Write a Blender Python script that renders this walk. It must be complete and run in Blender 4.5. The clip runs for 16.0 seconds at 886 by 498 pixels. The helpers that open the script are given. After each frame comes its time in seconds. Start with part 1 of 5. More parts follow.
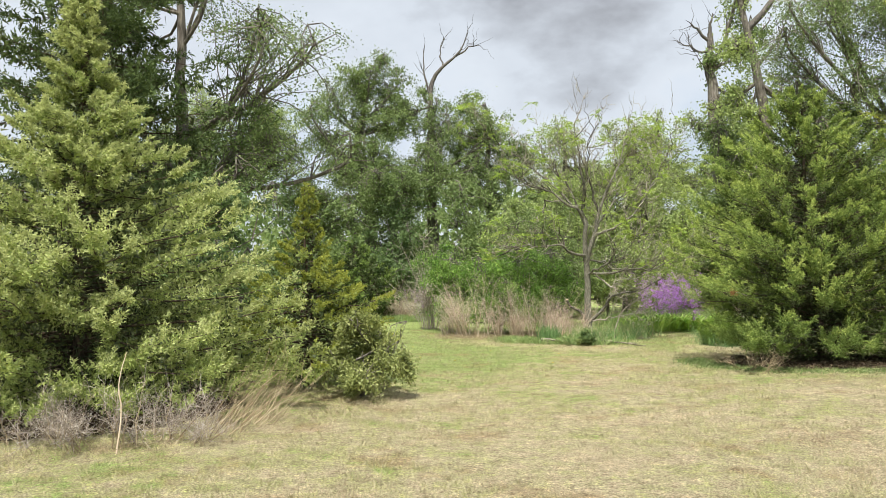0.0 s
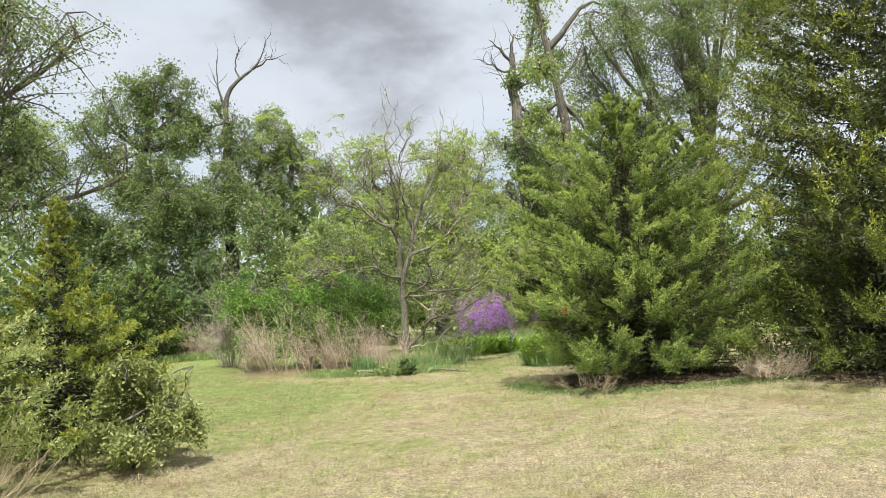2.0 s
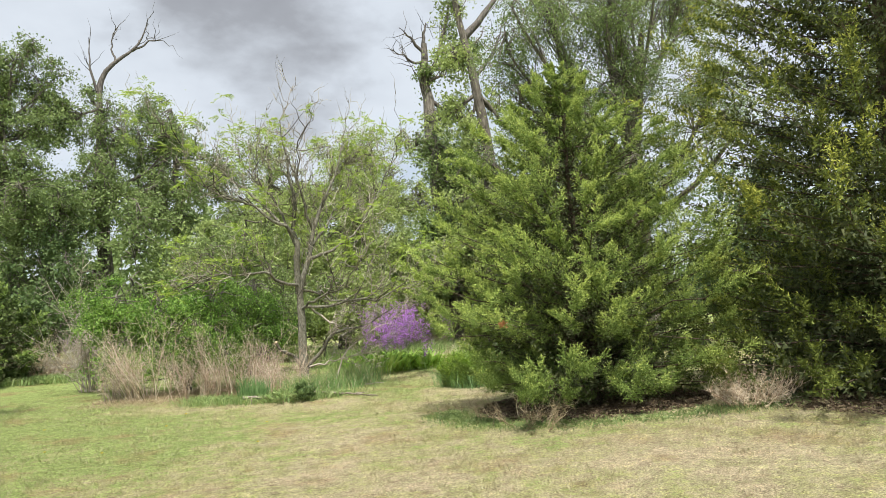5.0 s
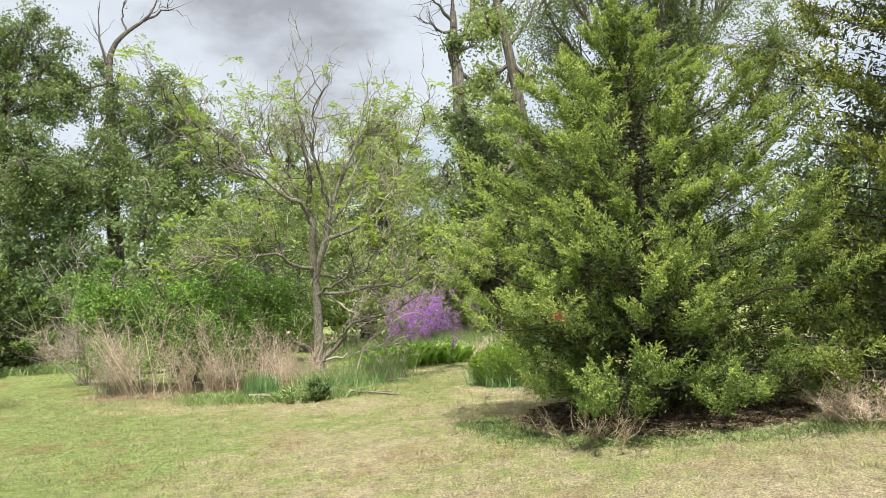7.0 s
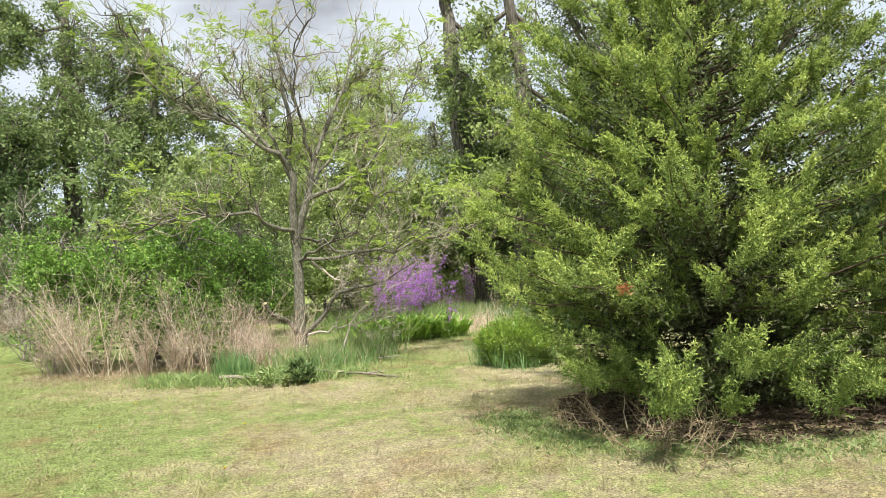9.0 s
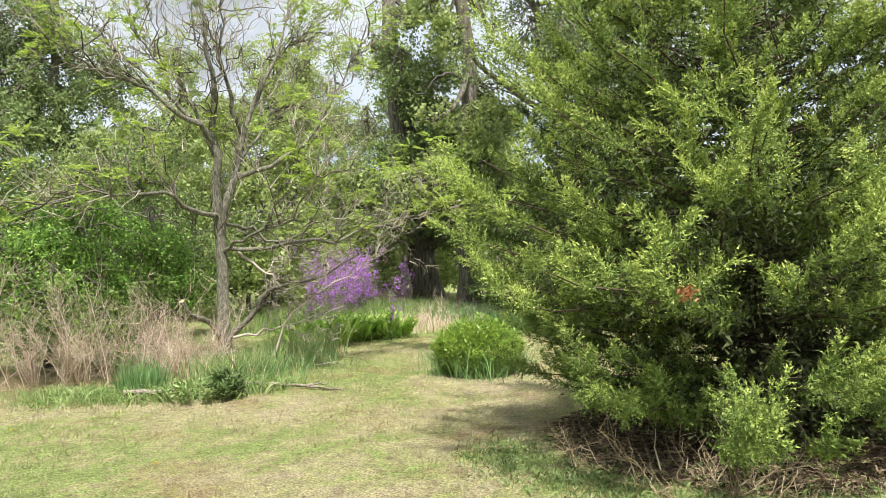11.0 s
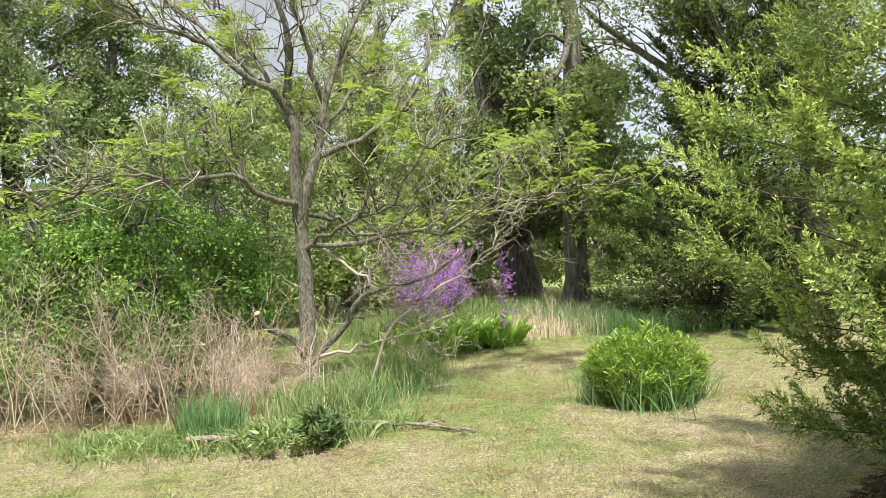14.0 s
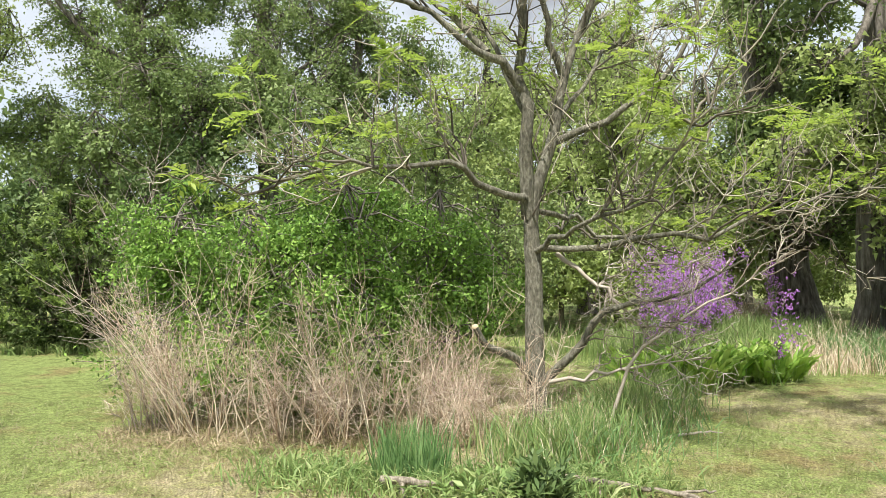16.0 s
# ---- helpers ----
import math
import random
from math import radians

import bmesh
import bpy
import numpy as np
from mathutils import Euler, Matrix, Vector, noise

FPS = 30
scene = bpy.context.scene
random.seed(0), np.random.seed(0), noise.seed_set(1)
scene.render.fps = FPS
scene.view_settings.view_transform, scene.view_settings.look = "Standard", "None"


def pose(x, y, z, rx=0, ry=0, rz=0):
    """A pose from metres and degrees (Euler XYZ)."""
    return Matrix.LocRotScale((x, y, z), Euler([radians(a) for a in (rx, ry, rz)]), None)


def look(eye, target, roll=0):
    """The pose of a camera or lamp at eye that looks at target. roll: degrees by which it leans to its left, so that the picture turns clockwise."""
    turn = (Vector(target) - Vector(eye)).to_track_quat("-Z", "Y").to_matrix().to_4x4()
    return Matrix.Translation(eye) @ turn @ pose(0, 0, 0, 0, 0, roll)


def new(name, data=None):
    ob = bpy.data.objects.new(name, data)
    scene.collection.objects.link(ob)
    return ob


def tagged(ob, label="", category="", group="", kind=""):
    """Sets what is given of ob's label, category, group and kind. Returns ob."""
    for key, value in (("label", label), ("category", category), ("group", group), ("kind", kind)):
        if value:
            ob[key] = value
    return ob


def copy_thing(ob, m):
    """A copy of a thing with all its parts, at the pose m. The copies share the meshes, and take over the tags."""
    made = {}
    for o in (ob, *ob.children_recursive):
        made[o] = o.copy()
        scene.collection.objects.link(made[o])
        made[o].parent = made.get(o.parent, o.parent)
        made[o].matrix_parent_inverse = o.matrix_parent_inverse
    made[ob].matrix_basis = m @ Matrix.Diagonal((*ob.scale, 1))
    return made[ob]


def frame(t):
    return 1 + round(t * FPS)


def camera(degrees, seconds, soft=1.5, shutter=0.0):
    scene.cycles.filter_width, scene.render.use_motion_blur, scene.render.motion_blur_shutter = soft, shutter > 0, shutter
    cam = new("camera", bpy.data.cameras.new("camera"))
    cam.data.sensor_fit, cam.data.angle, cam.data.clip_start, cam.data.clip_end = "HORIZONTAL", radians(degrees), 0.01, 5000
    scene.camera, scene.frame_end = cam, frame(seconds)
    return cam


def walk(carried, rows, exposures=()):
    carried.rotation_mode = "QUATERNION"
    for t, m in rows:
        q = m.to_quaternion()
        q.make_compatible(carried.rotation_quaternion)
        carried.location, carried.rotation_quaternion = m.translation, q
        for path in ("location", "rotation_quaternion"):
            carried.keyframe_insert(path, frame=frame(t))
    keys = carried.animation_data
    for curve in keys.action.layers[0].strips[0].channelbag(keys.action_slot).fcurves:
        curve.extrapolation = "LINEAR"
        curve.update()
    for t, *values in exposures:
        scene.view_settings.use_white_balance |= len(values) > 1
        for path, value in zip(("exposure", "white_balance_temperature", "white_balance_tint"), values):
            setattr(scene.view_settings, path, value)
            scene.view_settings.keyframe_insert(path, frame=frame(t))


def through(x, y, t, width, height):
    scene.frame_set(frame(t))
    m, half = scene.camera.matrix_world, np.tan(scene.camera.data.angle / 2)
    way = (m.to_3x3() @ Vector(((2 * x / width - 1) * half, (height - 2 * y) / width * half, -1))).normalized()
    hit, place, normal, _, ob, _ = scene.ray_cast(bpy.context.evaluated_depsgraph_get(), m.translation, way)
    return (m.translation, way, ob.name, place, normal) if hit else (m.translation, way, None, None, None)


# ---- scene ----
cam = camera(61.3, 16.0, soft=0.65)
METRES, EYE, TILT, LEAN, TURN = 12.0, 1.5, 2.0, 0.0, 0.0
EXPOSURES = [(0.0, 0.44), (4.0, 0.42), (9.0, 0.6), (12.5, 0.67), (14.5, 0.6), (16.0, 0.6)]
ROWS = [
    (0.0, 0.0, 0.0, 0.0, 0.0, 0.0, -0.0),
    (0.5, -0.0002, 0.0318, -0.0009, -6.08, 1.31, 0.08),
    (1.0, 0.0062, 0.062, -0.0027, -9.62, 1.96, 0.44),
    (1.5, 0.0074, 0.092, -0.0047, -12.48, 1.77, 1.41),
    (2.0, 0.0069, 0.1254, -0.0042, -14.71, 1.71, 2.03),
    (2.5, 0.0119, 0.1567, -0.0055, -16.58, 1.8, 2.49),
    (3.0, 0.0152, 0.1842, -0.007, -18.02, 2.15, 2.54),
    (3.5, 0.0181, 0.2156, -0.0067, -19.38, 2.44, 2.3),
    (4.0, 0.0302, 0.2433, -0.0076, -20.91, 2.58, 1.96),
    (6.5, 0.0772, 0.3981, -0.0127, -22.39, 1.51, 1.84),
    (7.0, 0.0893, 0.4303, -0.0147, -20.23, 1.33, 1.56),
    (7.5, 0.0955, 0.4621, -0.0176, -18.83, 0.72, 1.35),
    (8.0, 0.1013, 0.498, -0.0186, -18.98, 0.08, 1.35),
    (8.5, 0.1079, 0.5322, -0.0195, -20.28, -0.6, 1.32),
    (9.0, 0.1057, 0.5637, -0.0216, -22.14, -1.08, 1.02),
    (9.5, 0.1077, 0.5947, -0.0227, -24.02, -1.29, 0.58),
    (12.0, 0.1263, 0.7449, -0.0289, -29.19, -1.7, 0.01),
    (12.5, 0.1295, 0.7755, -0.0299, -28.85, -1.88, 0.19),
    (13.0, 0.1391, 0.8074, -0.0321, -28.12, -2.03, 0.77),
    (13.5, 0.1421, 0.8372, -0.0323, -26.42, -2.11, 1.44),
    (14.0, 0.1455, 0.8689, -0.0329, -23.47, -2.01, 1.81),
    (14.5, 0.1578, 0.9002, -0.0332, -19.71, -1.94, 1.67),
    (15.0, 0.1641, 0.926, -0.0342, -15.7, -1.84, 1.06),
    (15.5, 0.1686, 0.9544, -0.0332, -11.22, -1.59, 0.42),
    (16.0, 0.177, 0.9753, -0.0347, -5.26, -1.5, 0.43),
]
walk(cam, [(t, pose(0, 0, EYE, TILT, LEAN, TURN) @ pose(METRES * x, METRES * y, METRES * z, 90 + pitch, roll, yaw)) for t, x, y, z, yaw, pitch, roll in ROWS], exposures=EXPOSURES)

# ---- world, sun ----
SUN_AZ, SUN_EL = 198.0, 64.0          # compass-like: degrees clockwise from +y
sun_dir = Vector((math.sin(radians(SUN_AZ)) * math.cos(radians(SUN_EL)), math.cos(radians(SUN_AZ)) * math.cos(radians(SUN_EL)), math.sin(radians(SUN_EL))))
sun = new("sun", bpy.data.lights.new("sun", "SUN"))
sun.data.energy, sun.data.angle, sun.data.color = 5.0, radians(3.0), (1.0, 0.96, 0.87)
sun.matrix_world = look(sun_dir * 60, (0, 0, 0))


class Nodes:
    """A small writer of node trees."""

    def __init__(self, tree):
        self.tree = tree
        tree.nodes.clear()

    def add(self, kind, props=None, **inputs):
        n = self.tree.nodes.new(kind)
        for k, v in (props or {}).items():
            setattr(n, k, v)
        for k, v in inputs.items():
            key = int(k[1:]) if k[0] == "i" and k[1:].isdigit() else k.replace("_", " ")
            sock = n.inputs[key]
            if isinstance(v, bpy.types.NodeSocket):
                self.tree.links.new(v, sock)
            else:
                sock.default_value = v
        return n

    def ramp(self, fac, *stops):
        n = self.tree.nodes.new("ShaderNodeValToRGB")
        e = n.color_ramp.elements
        while len(e) < len(stops):
            e.new(0.5)
        for el, (p, c) in zip(e, stops):
            el.position, el.color = p, ((*c, 1) if len(c) == 3 else c)
        self.tree.links.new(fac, n.inputs[0])
        return n.outputs[0]

    def mix(self, fac, a, b, blend="MIX"):
        n = self.tree.nodes.new("ShaderNodeMix")
        n.data_type, n.blend_type = "RGBA", blend
        for sock, v in ((n.inputs[0], fac), (n.inputs[6], a), (n.inputs[7], b)):
            if isinstance(v, bpy.types.NodeSocket):
                self.tree.links.new(v, sock)
            else:
                sock.default_value = v if isinstance(v, (int, float)) else (*v, 1)
        return n.outputs[2]

    def math(self, op, a, b=0.0, clamp=False):
        n = self.add("ShaderNodeMath", {"operation": op, "use_clamp": clamp}, i0=a, i1=b)
        return n.outputs[0]

    def noise(self, vec, scale, detail=4.0, rough=0.55):
        return self.add("ShaderNodeTexNoise", Vector=vec, Scale=scale, Detail=detail, Roughness=rough).outputs[0]


world = bpy.data.worlds.new("sky")
scene.world = world
world.use_nodes = True
W = Nodes(world.node_tree)
sky = W.add("ShaderNodeTexSky", {"sky_type": "NISHITA", "sun_disc": False, "sun_elevation": radians(SUN_EL), "sun_rotation": radians(SUN_AZ), "dust_density": 2.0})
way = W.add("ShaderNodeTexCoord").outputs["Generated"]
flat = W.add("ShaderNodeMapping", Vector=way, Scale=(1.0, 1.0, 1.9), Location=(0.35, 0.1, 0.0)).outputs[0]
big = W.noise(flat, 2.1, 5.0, 0.5)
fine = W.noise(flat, 6.5, 6.0, 0.55)
shape = W.math("ADD", W.math("ADD", W.math("MULTIPLY", big, 0.46), W.math("MULTIPLY", fine, 0.2)), 0.15)
bank = W.add("ShaderNodeVectorMath", {"operation": "DOT_PRODUCT"}, i0=W.add("ShaderNodeVectorMath", {"operation": "NORMALIZE"}, i0=way).outputs[0], i1=(0.205, 0.905, 0.375)).outputs["Value"]
bank = W.add("ShaderNodeMapRange", {"interpolation_type": "SMOOTHSTEP"}, Value=bank, From_Min=0.968, From_Max=1.0, To_Min=-0.02, To_Max=0.10).outputs[0]
shape = W.math("ADD", shape, bank)
height = W.add("ShaderNodeSeparateXYZ", Vector=way).outputs[2]
shape = W.math("ADD", shape, W.add("ShaderNodeMapRange", Value=height, From_Min=0.12, From_Max=0.5, To_Min=-0.05, To_Max=0.03).outputs[0])
cloud = W.ramp(shape, (0.42, (0.60, 0.65, 0.71)), (0.50, (0.52, 0.565, 0.625)), (0.57, (0.295, 0.312, 0.345)), (0.66, (0.215, 0.225, 0.25)))
veil = W.ramp(shape, (0.36, (0.55, 0.55, 0.55)), (0.46, (1, 1, 1)))
blue = W.add("ShaderNodeBackground", Color=sky.outputs[0], Strength=0.1)
grey = W.add("ShaderNodeBackground", Color=cloud, Strength=1.0)
both = W.add("ShaderNodeMixShader", Fac=veil, i1=blue.outputs[0], i2=grey.outputs[0])
W.add("ShaderNodeOutputWorld", Surface=both.outputs[0])


# ---- materials ----
def material(name):
    m = bpy.data.materials.new(name)
    m.use_nodes = True
    return m, Nodes(m.node_tree)


def leaf_material(name, dark, mid, light, rough=0.55, through=0.35, patch=1.5, sheen=0.35):
    """Foliage: every leaf its own tint, with larger patches of tone, some light passing through."""
    m, n = material(name)
    geo = n.add("ShaderNodeNewGeometry")
    co = n.add("ShaderNodeTexCoord").outputs["Object"]
    tone = n.math("ADD", n.math("MULTIPLY", geo.outputs["Random Per Island"], 0.5), n.math("MULTIPLY", n.noise(co, patch, 3.0), 0.64))
    col = n.ramp(tone, (0.22, dark), (0.55, mid), (0.9, light))
    p = n.add("ShaderNodeBsdfPrincipled", Base_Color=col, Roughness=rough, Specular_IOR_Level=sheen)
    t = n.add("ShaderNodeBsdfTranslucent", Color=n.mix(0.5, col, light))
    mx = n.add("ShaderNodeMixShader", Fac=through, i1=p.outputs[0], i2=t.outputs[0])
    n.add("ShaderNodeOutputMaterial", Surface=mx.outputs[0])
    return m


def bark_material(name, dark, mid, light, scale=9.0, stretch=0.22, depth=0.6):
    m, n = material(name)
    co = n.add("ShaderNodeTexCoord").outputs["Object"]
    st = n.add("ShaderNodeMapping", Vector=co, Scale=(1, 1, stretch)).outputs[0]
    a = n.noise(st, scale * 3, 5.0, 0.65)
    b = n.noise(co, scale * 0.25, 3.0)
    tone = n.math("ADD", n.math("MULTIPLY", a, 0.7), n.math("MULTIPLY", b, 0.3))
    col = n.ramp(tone, (0.34, dark), (0.5, mid), (0.66, light))
    bump = n.add("ShaderNodeBump", Strength=depth, Distance=0.02, Height=a)
    p = n.add("ShaderNodeBsdfPrincipled", Base_Color=col, Roughness=0.9, Normal=bump.outputs[0], Specular_IOR_Level=0.2)
    n.add("ShaderNodeOutputMaterial", Surface=p.outputs[0])
    return m


def stem_material(name, dark, mid, light):
    m, n = material(name)
    geo = n.add("ShaderNodeNewGeometry")
    co = n.add("ShaderNodeTexCoord").outputs["Object"]
    tone = n.math("ADD", n.math("MULTIPLY", geo.outputs["Random Per Island"], 0.6), n.math("MULTIPLY", n.noise(co, 14.0, 4.0), 0.4))
    col = n.ramp(tone, (0.2, dark), (0.5, mid), (0.8, light))
    p = n.add("ShaderNodeBsdfPrincipled", Base_Color=col, Roughness=0.85, Specular_IOR_Level=0.2)
    n.add("ShaderNodeOutputMaterial", Surface=p.outputs[0])
    return m


def lawn_colour(n, co):
    """The mown lawn: straw and green in drifts, a greener swale ahead, bare brown scuffs."""
    sep = n.add("ShaderNodeSeparateXYZ", Vector=co)

    def blob(cx, cy, rx, ry):
        dx = n.math("MULTIPLY", n.math("SUBTRACT", sep.outputs[0], cx), 1 / rx)
        dy = n.math("MULTIPLY", n.math("SUBTRACT", sep.outputs[1], cy), 1 / ry)
        d = n.math("ADD", n.math("MULTIPLY", dx, dx), n.math("MULTIPLY", dy, dy))
        return n.math("SUBTRACT", 1.0, d, True)

    drift = n.noise(co, 0.62, 4.0, 0.6)
    mottle = n.noise(co, 3.2, 5.0, 0.65)
    fine = n.noise(co, 38.0, 4.0, 0.7)
    tuft = n.noise(co, 13.0, 4.0, 0.7)
    green = n.math("ADD", n.math("MULTIPLY", n.math("SUBTRACT", drift, 0.22), 1.25), n.math("MULTIPLY", n.math("SUBTRACT", mottle, 0.26), 1.35))
    green = n.math("ADD", green, n.math("MULTIPLY", n.math("SUBTRACT", tuft, 0.5), 0.95))
    green = n.math("ADD", green, n.math("MULTIPLY", blob(-1.2, 17.8, 4.2, 5.2), 0.36))
    green = n.math("ADD", green, n.math("MULTIPLY", blob(-4.0, 24.0, 6.5, 8.5), 0.30))
    green = n.math("ADD", green, n.math("MULTIPLY", blob(4.7, 16.9, 1.2, 2.2), 0.34))
    green = n.math("ADD", green, n.math("MULTIPLY", blob(9.0, 22.0, 6.0, 5.0), 0.3))
    green = n.math("ADD", green, n.math("MULTIPLY", blob(-1.6, 13.6, 3.6, 4.2), 0.3))
    green = n.math("ADD", green, n.math("MULTIPLY", blob(1.4, 13.6, 2.8, 2.4), 0.12))
    back = n.add("ShaderNodeMapRange", Value=sep.outputs[1], From_Min=18.5, From_Max=23.0, To_Min=0.0, To_Max=0.3).outputs[0]
    green = n.math("ADD", green, back)
    green = n.math("SUBTRACT", green, n.math("MULTIPLY", blob(4.0, 5.5, 7.0, 5.5), 0.2))
    green = n.math("SUBTRACT", green, n.math("MULTIPLY", blob(1.6, 16.7, 2.6, 0.9), 0.3))
    green = n.math("SUBTRACT", green, n.math("MULTIPLY", blob(5.5, 15.2, 0.9, 0.9), 0.2))
    green = n.math("ADD", green, n.math("MULTIPLY", fine, 0.14))
    col = n.ramp(green, (0.42, (0.55, 0.465, 0.325)), (0.62, (0.50, 0.455, 0.285)), (0.84, (0.44, 0.43, 0.215)), (1.12, (0.31, 0.385, 0.14)))
    bare = n.math("ADD", n.math("MULTIPLY", n.noise(co, 1.1, 5.0, 0.62), 1.0), n.math("MULTIPLY", fine, 0.12))
    scuff = n.ramp(bare, (0.6, (0, 0, 0)), (0.72, (1, 1, 1)))
    col = n.mix(n.math("MULTIPLY", scuff, 0.55), col, (0.36, 0.24, 0.14))
    shade = n.ramp(n.math("ADD", n.math("MULTIPLY", tuft, 0.6), n.math("MULTIPLY", n.noise(co, 4.6, 5.0, 0.7), 0.4)), (0.34, (0.5, 0.47, 0.42)), (0.5, (0.95, 0.95, 0.95)), (0.66, (1.35, 1.33, 1.28)))
    col = n.mix(1.0, col, shade, "MULTIPLY")
    grain = n.ramp(fine, (0.34, (0.6, 0.57, 0.5)), (0.5, (1.0, 1.0, 1.0)), (0.66, (1.4, 1.38, 1.34)))
    col = n.mix(0.3, col, grain, "MULTIPLY")
    return col, fine, mottle


def lawn_material(name, blades):
    m, n = material(name)
    co = n.add("ShaderNodeTexCoord").outputs["Object"]
    col, fine, mottle = lawn_colour(n, co)
    if blades:
        r = n.add("ShaderNodeNewGeometry").outputs["Random Per Island"]
        col = n.mix(n.math("MULTIPLY", n.noise(co, 9.0, 3.0), 0.75), col, n.ramp(r, (0.0, (0.26, 0.31, 0.12)), (0.35, (0.42, 0.41, 0.2)), (0.65, (0.6, 0.52, 0.35)), (1.0, (0.74, 0.66, 0.47))))
        p = n.add("ShaderNodeBsdfPrincipled", Base_Color=col, Roughness=0.7, Specular_IOR_Level=0.2)
        t = n.add("ShaderNodeBsdfTranslucent", Color=col)
        s = n.add("ShaderNodeMixShader", Fac=0.3, i1=p.outputs[0], i2=t.outputs[0]).outputs[0]
    else:
        speck = n.ramp(n.noise(co, 62.0, 4.0, 0.75), (0.36, (0.5, 0.46, 0.4)), (0.5, (1.12, 1.12, 1.1)), (0.64, (1.75, 1.73, 1.68)))
        col = n.mix(1.0, col, speck, "MULTIPLY")
        h = n.math("ADD", n.math("MULTIPLY", fine, 0.5), n.noise(co, 110.0, 3.0, 0.7))
        bump = n.add("ShaderNodeBump", Strength=1.0, Distance=0.04, Height=h)
        s = n.add("ShaderNodeBsdfPrincipled", Base_Color=col, Roughness=0.95, Normal=bump.outputs[0], Specular_IOR_Level=0.1).outputs[0]
    n.add("ShaderNodeOutputMaterial", Surface=s)
    return m


# filler needles inside the cedars, coloured dark to stand for shade
CEDAR_SHADE = leaf_material("cedar_inner_shade", (0.035, 0.045, 0.02), (0.075, 0.095, 0.04), (0.13, 0.145, 0.065), through=0.1, patch=3.0, sheen=0.15)
CEDAR = leaf_material("cedar_leaf", (0.075, 0.12, 0.032), (0.185, 0.27, 0.07), (0.33, 0.42, 0.115), through=0.2, patch=4.5, sheen=0.12)
CEDAR_PALE = leaf_material("cedar_leaf_pale", (0.13, 0.185, 0.06), (0.3, 0.37, 0.115), (0.5, 0.56, 0.19), through=0.3, patch=4.0, sheen=0.12)
CEDAR_GOLD = leaf_material("cedar_leaf_gold", (0.05, 0.075, 0.018), (0.115, 0.15, 0.033), (0.23, 0.27, 0.06), through=0.2, patch=3.0, sheen=0.12)
# tip colours: paler fresh growth, brightened as well to look sunlit
CEDAR_TIP = leaf_material("cedar_fresh_lit_tip", (0.22, 0.30, 0.07), (0.39, 0.49, 0.125), (0.6, 0.68, 0.22), through=0.18, patch=4.5, sheen=0.12)
GOLD_TIP = leaf_material("gold_fresh_lit_tip", (0.14, 0.17, 0.03), (0.29, 0.325, 0.06), (0.48, 0.5, 0.11), through=0.25, patch=3.0, sheen=0.12)
PALE_TIP = leaf_material("pale_fresh_lit_tip", (0.22, 0.27, 0.10), (0.42, 0.47, 0.19), (0.62, 0.65, 0.30), through=0.28, patch=4.0, sheen=0.12)
CEDAR_DEEP = leaf_material("cedar_leaf_deep", (0.035, 0.06, 0.022), (0.08, 0.12, 0.04), (0.16, 0.21, 0.075), through=0.2, patch=1.4, sheen=0.12)
ELM = leaf_material("elm_leaf", (0.085, 0.13, 0.046), (0.18, 0.255, 0.085), (0.32, 0.4, 0.15), through=0.3, patch=0.7)
ELM_PALE = leaf_material("elm_leaf_pale", (0.19, 0.25, 0.085), (0.33, 0.41, 0.14), (0.47, 0.55, 0.21), through=0.4, patch=0.7)
ELM_DARK = leaf_material("elm_leaf_dark", (0.065, 0.11, 0.042), (0.12, 0.19, 0.065), (0.21, 0.285, 0.105), through=0.27, patch=0.7)
SHRUB = leaf_material("shrub_leaf", (0.04, 0.095, 0.02), (0.155, 0.29, 0.05), (0.38, 0.56, 0.13), rough=0.5, through=0.22, patch=1.4, sheen=0.25)
OLIVE = leaf_material("olive_leaf", (0.12, 0.15, 0.045), (0.26, 0.30, 0.095), (0.44, 0.47, 0.18), through=0.3, patch=4.0)
LIME = leaf_material("young_leaf", (0.16, 0.25, 0.04), (0.28, 0.4, 0.07), (0.46, 0.57, 0.12), through=0.45, patch=2.0)
COARSE = leaf_material("coarse_leaf", (0.085, 0.18, 0.025), (0.23, 0.38, 0.055), (0.45, 0.57, 0.11), rough=0.38, through=0.35, patch=4.0, sheen=0.5)
BLADE = leaf_material("grass_blade", (0.095, 0.18, 0.05), (0.25, 0.37, 0.12), (0.5, 0.54, 0.26), through=0.35, patch=2.0)
BLUEGRASS = leaf_material("blue_green_blade", (0.10, 0.21, 0.08), (0.2, 0.345, 0.13), (0.34, 0.48, 0.2), through=0.35, patch=2.0)
PETAL = leaf_material("violet_petal", (0.36, 0.10, 0.52), (0.58, 0.24, 0.78), (0.8, 0.47, 0.92), through=0.42, patch=3.0)
STRAW = stem_material("dry_stem", (0.36, 0.26, 0.18), (0.68, 0.54, 0.40), (0.9, 0.81, 0.66))
TAN = stem_material("tan_grass_stem", (0.2, 0.15, 0.09), (0.42, 0.33, 0.21), (0.62, 0.52, 0.36))
GREYTWIG = stem_material("grey_twig", (0.24, 0.19, 0.16), (0.45, 0.385, 0.33), (0.66, 0.60, 0.53))
LITTER = stem_material("needle_litter", (0.05, 0.036, 0.024), (0.12, 0.085, 0.056), (0.24, 0.18, 0.12))
PINKTWIG = stem_material("pinkish_dry_twig", (0.32, 0.225, 0.175), (0.7, 0.545, 0.435), (0.9, 0.79, 0.66))
TWIG_DARK = stem_material("grey_brown_twig", (0.07, 0.06, 0.048), (0.165, 0.145, 0.115), (0.34, 0.31, 0.255))
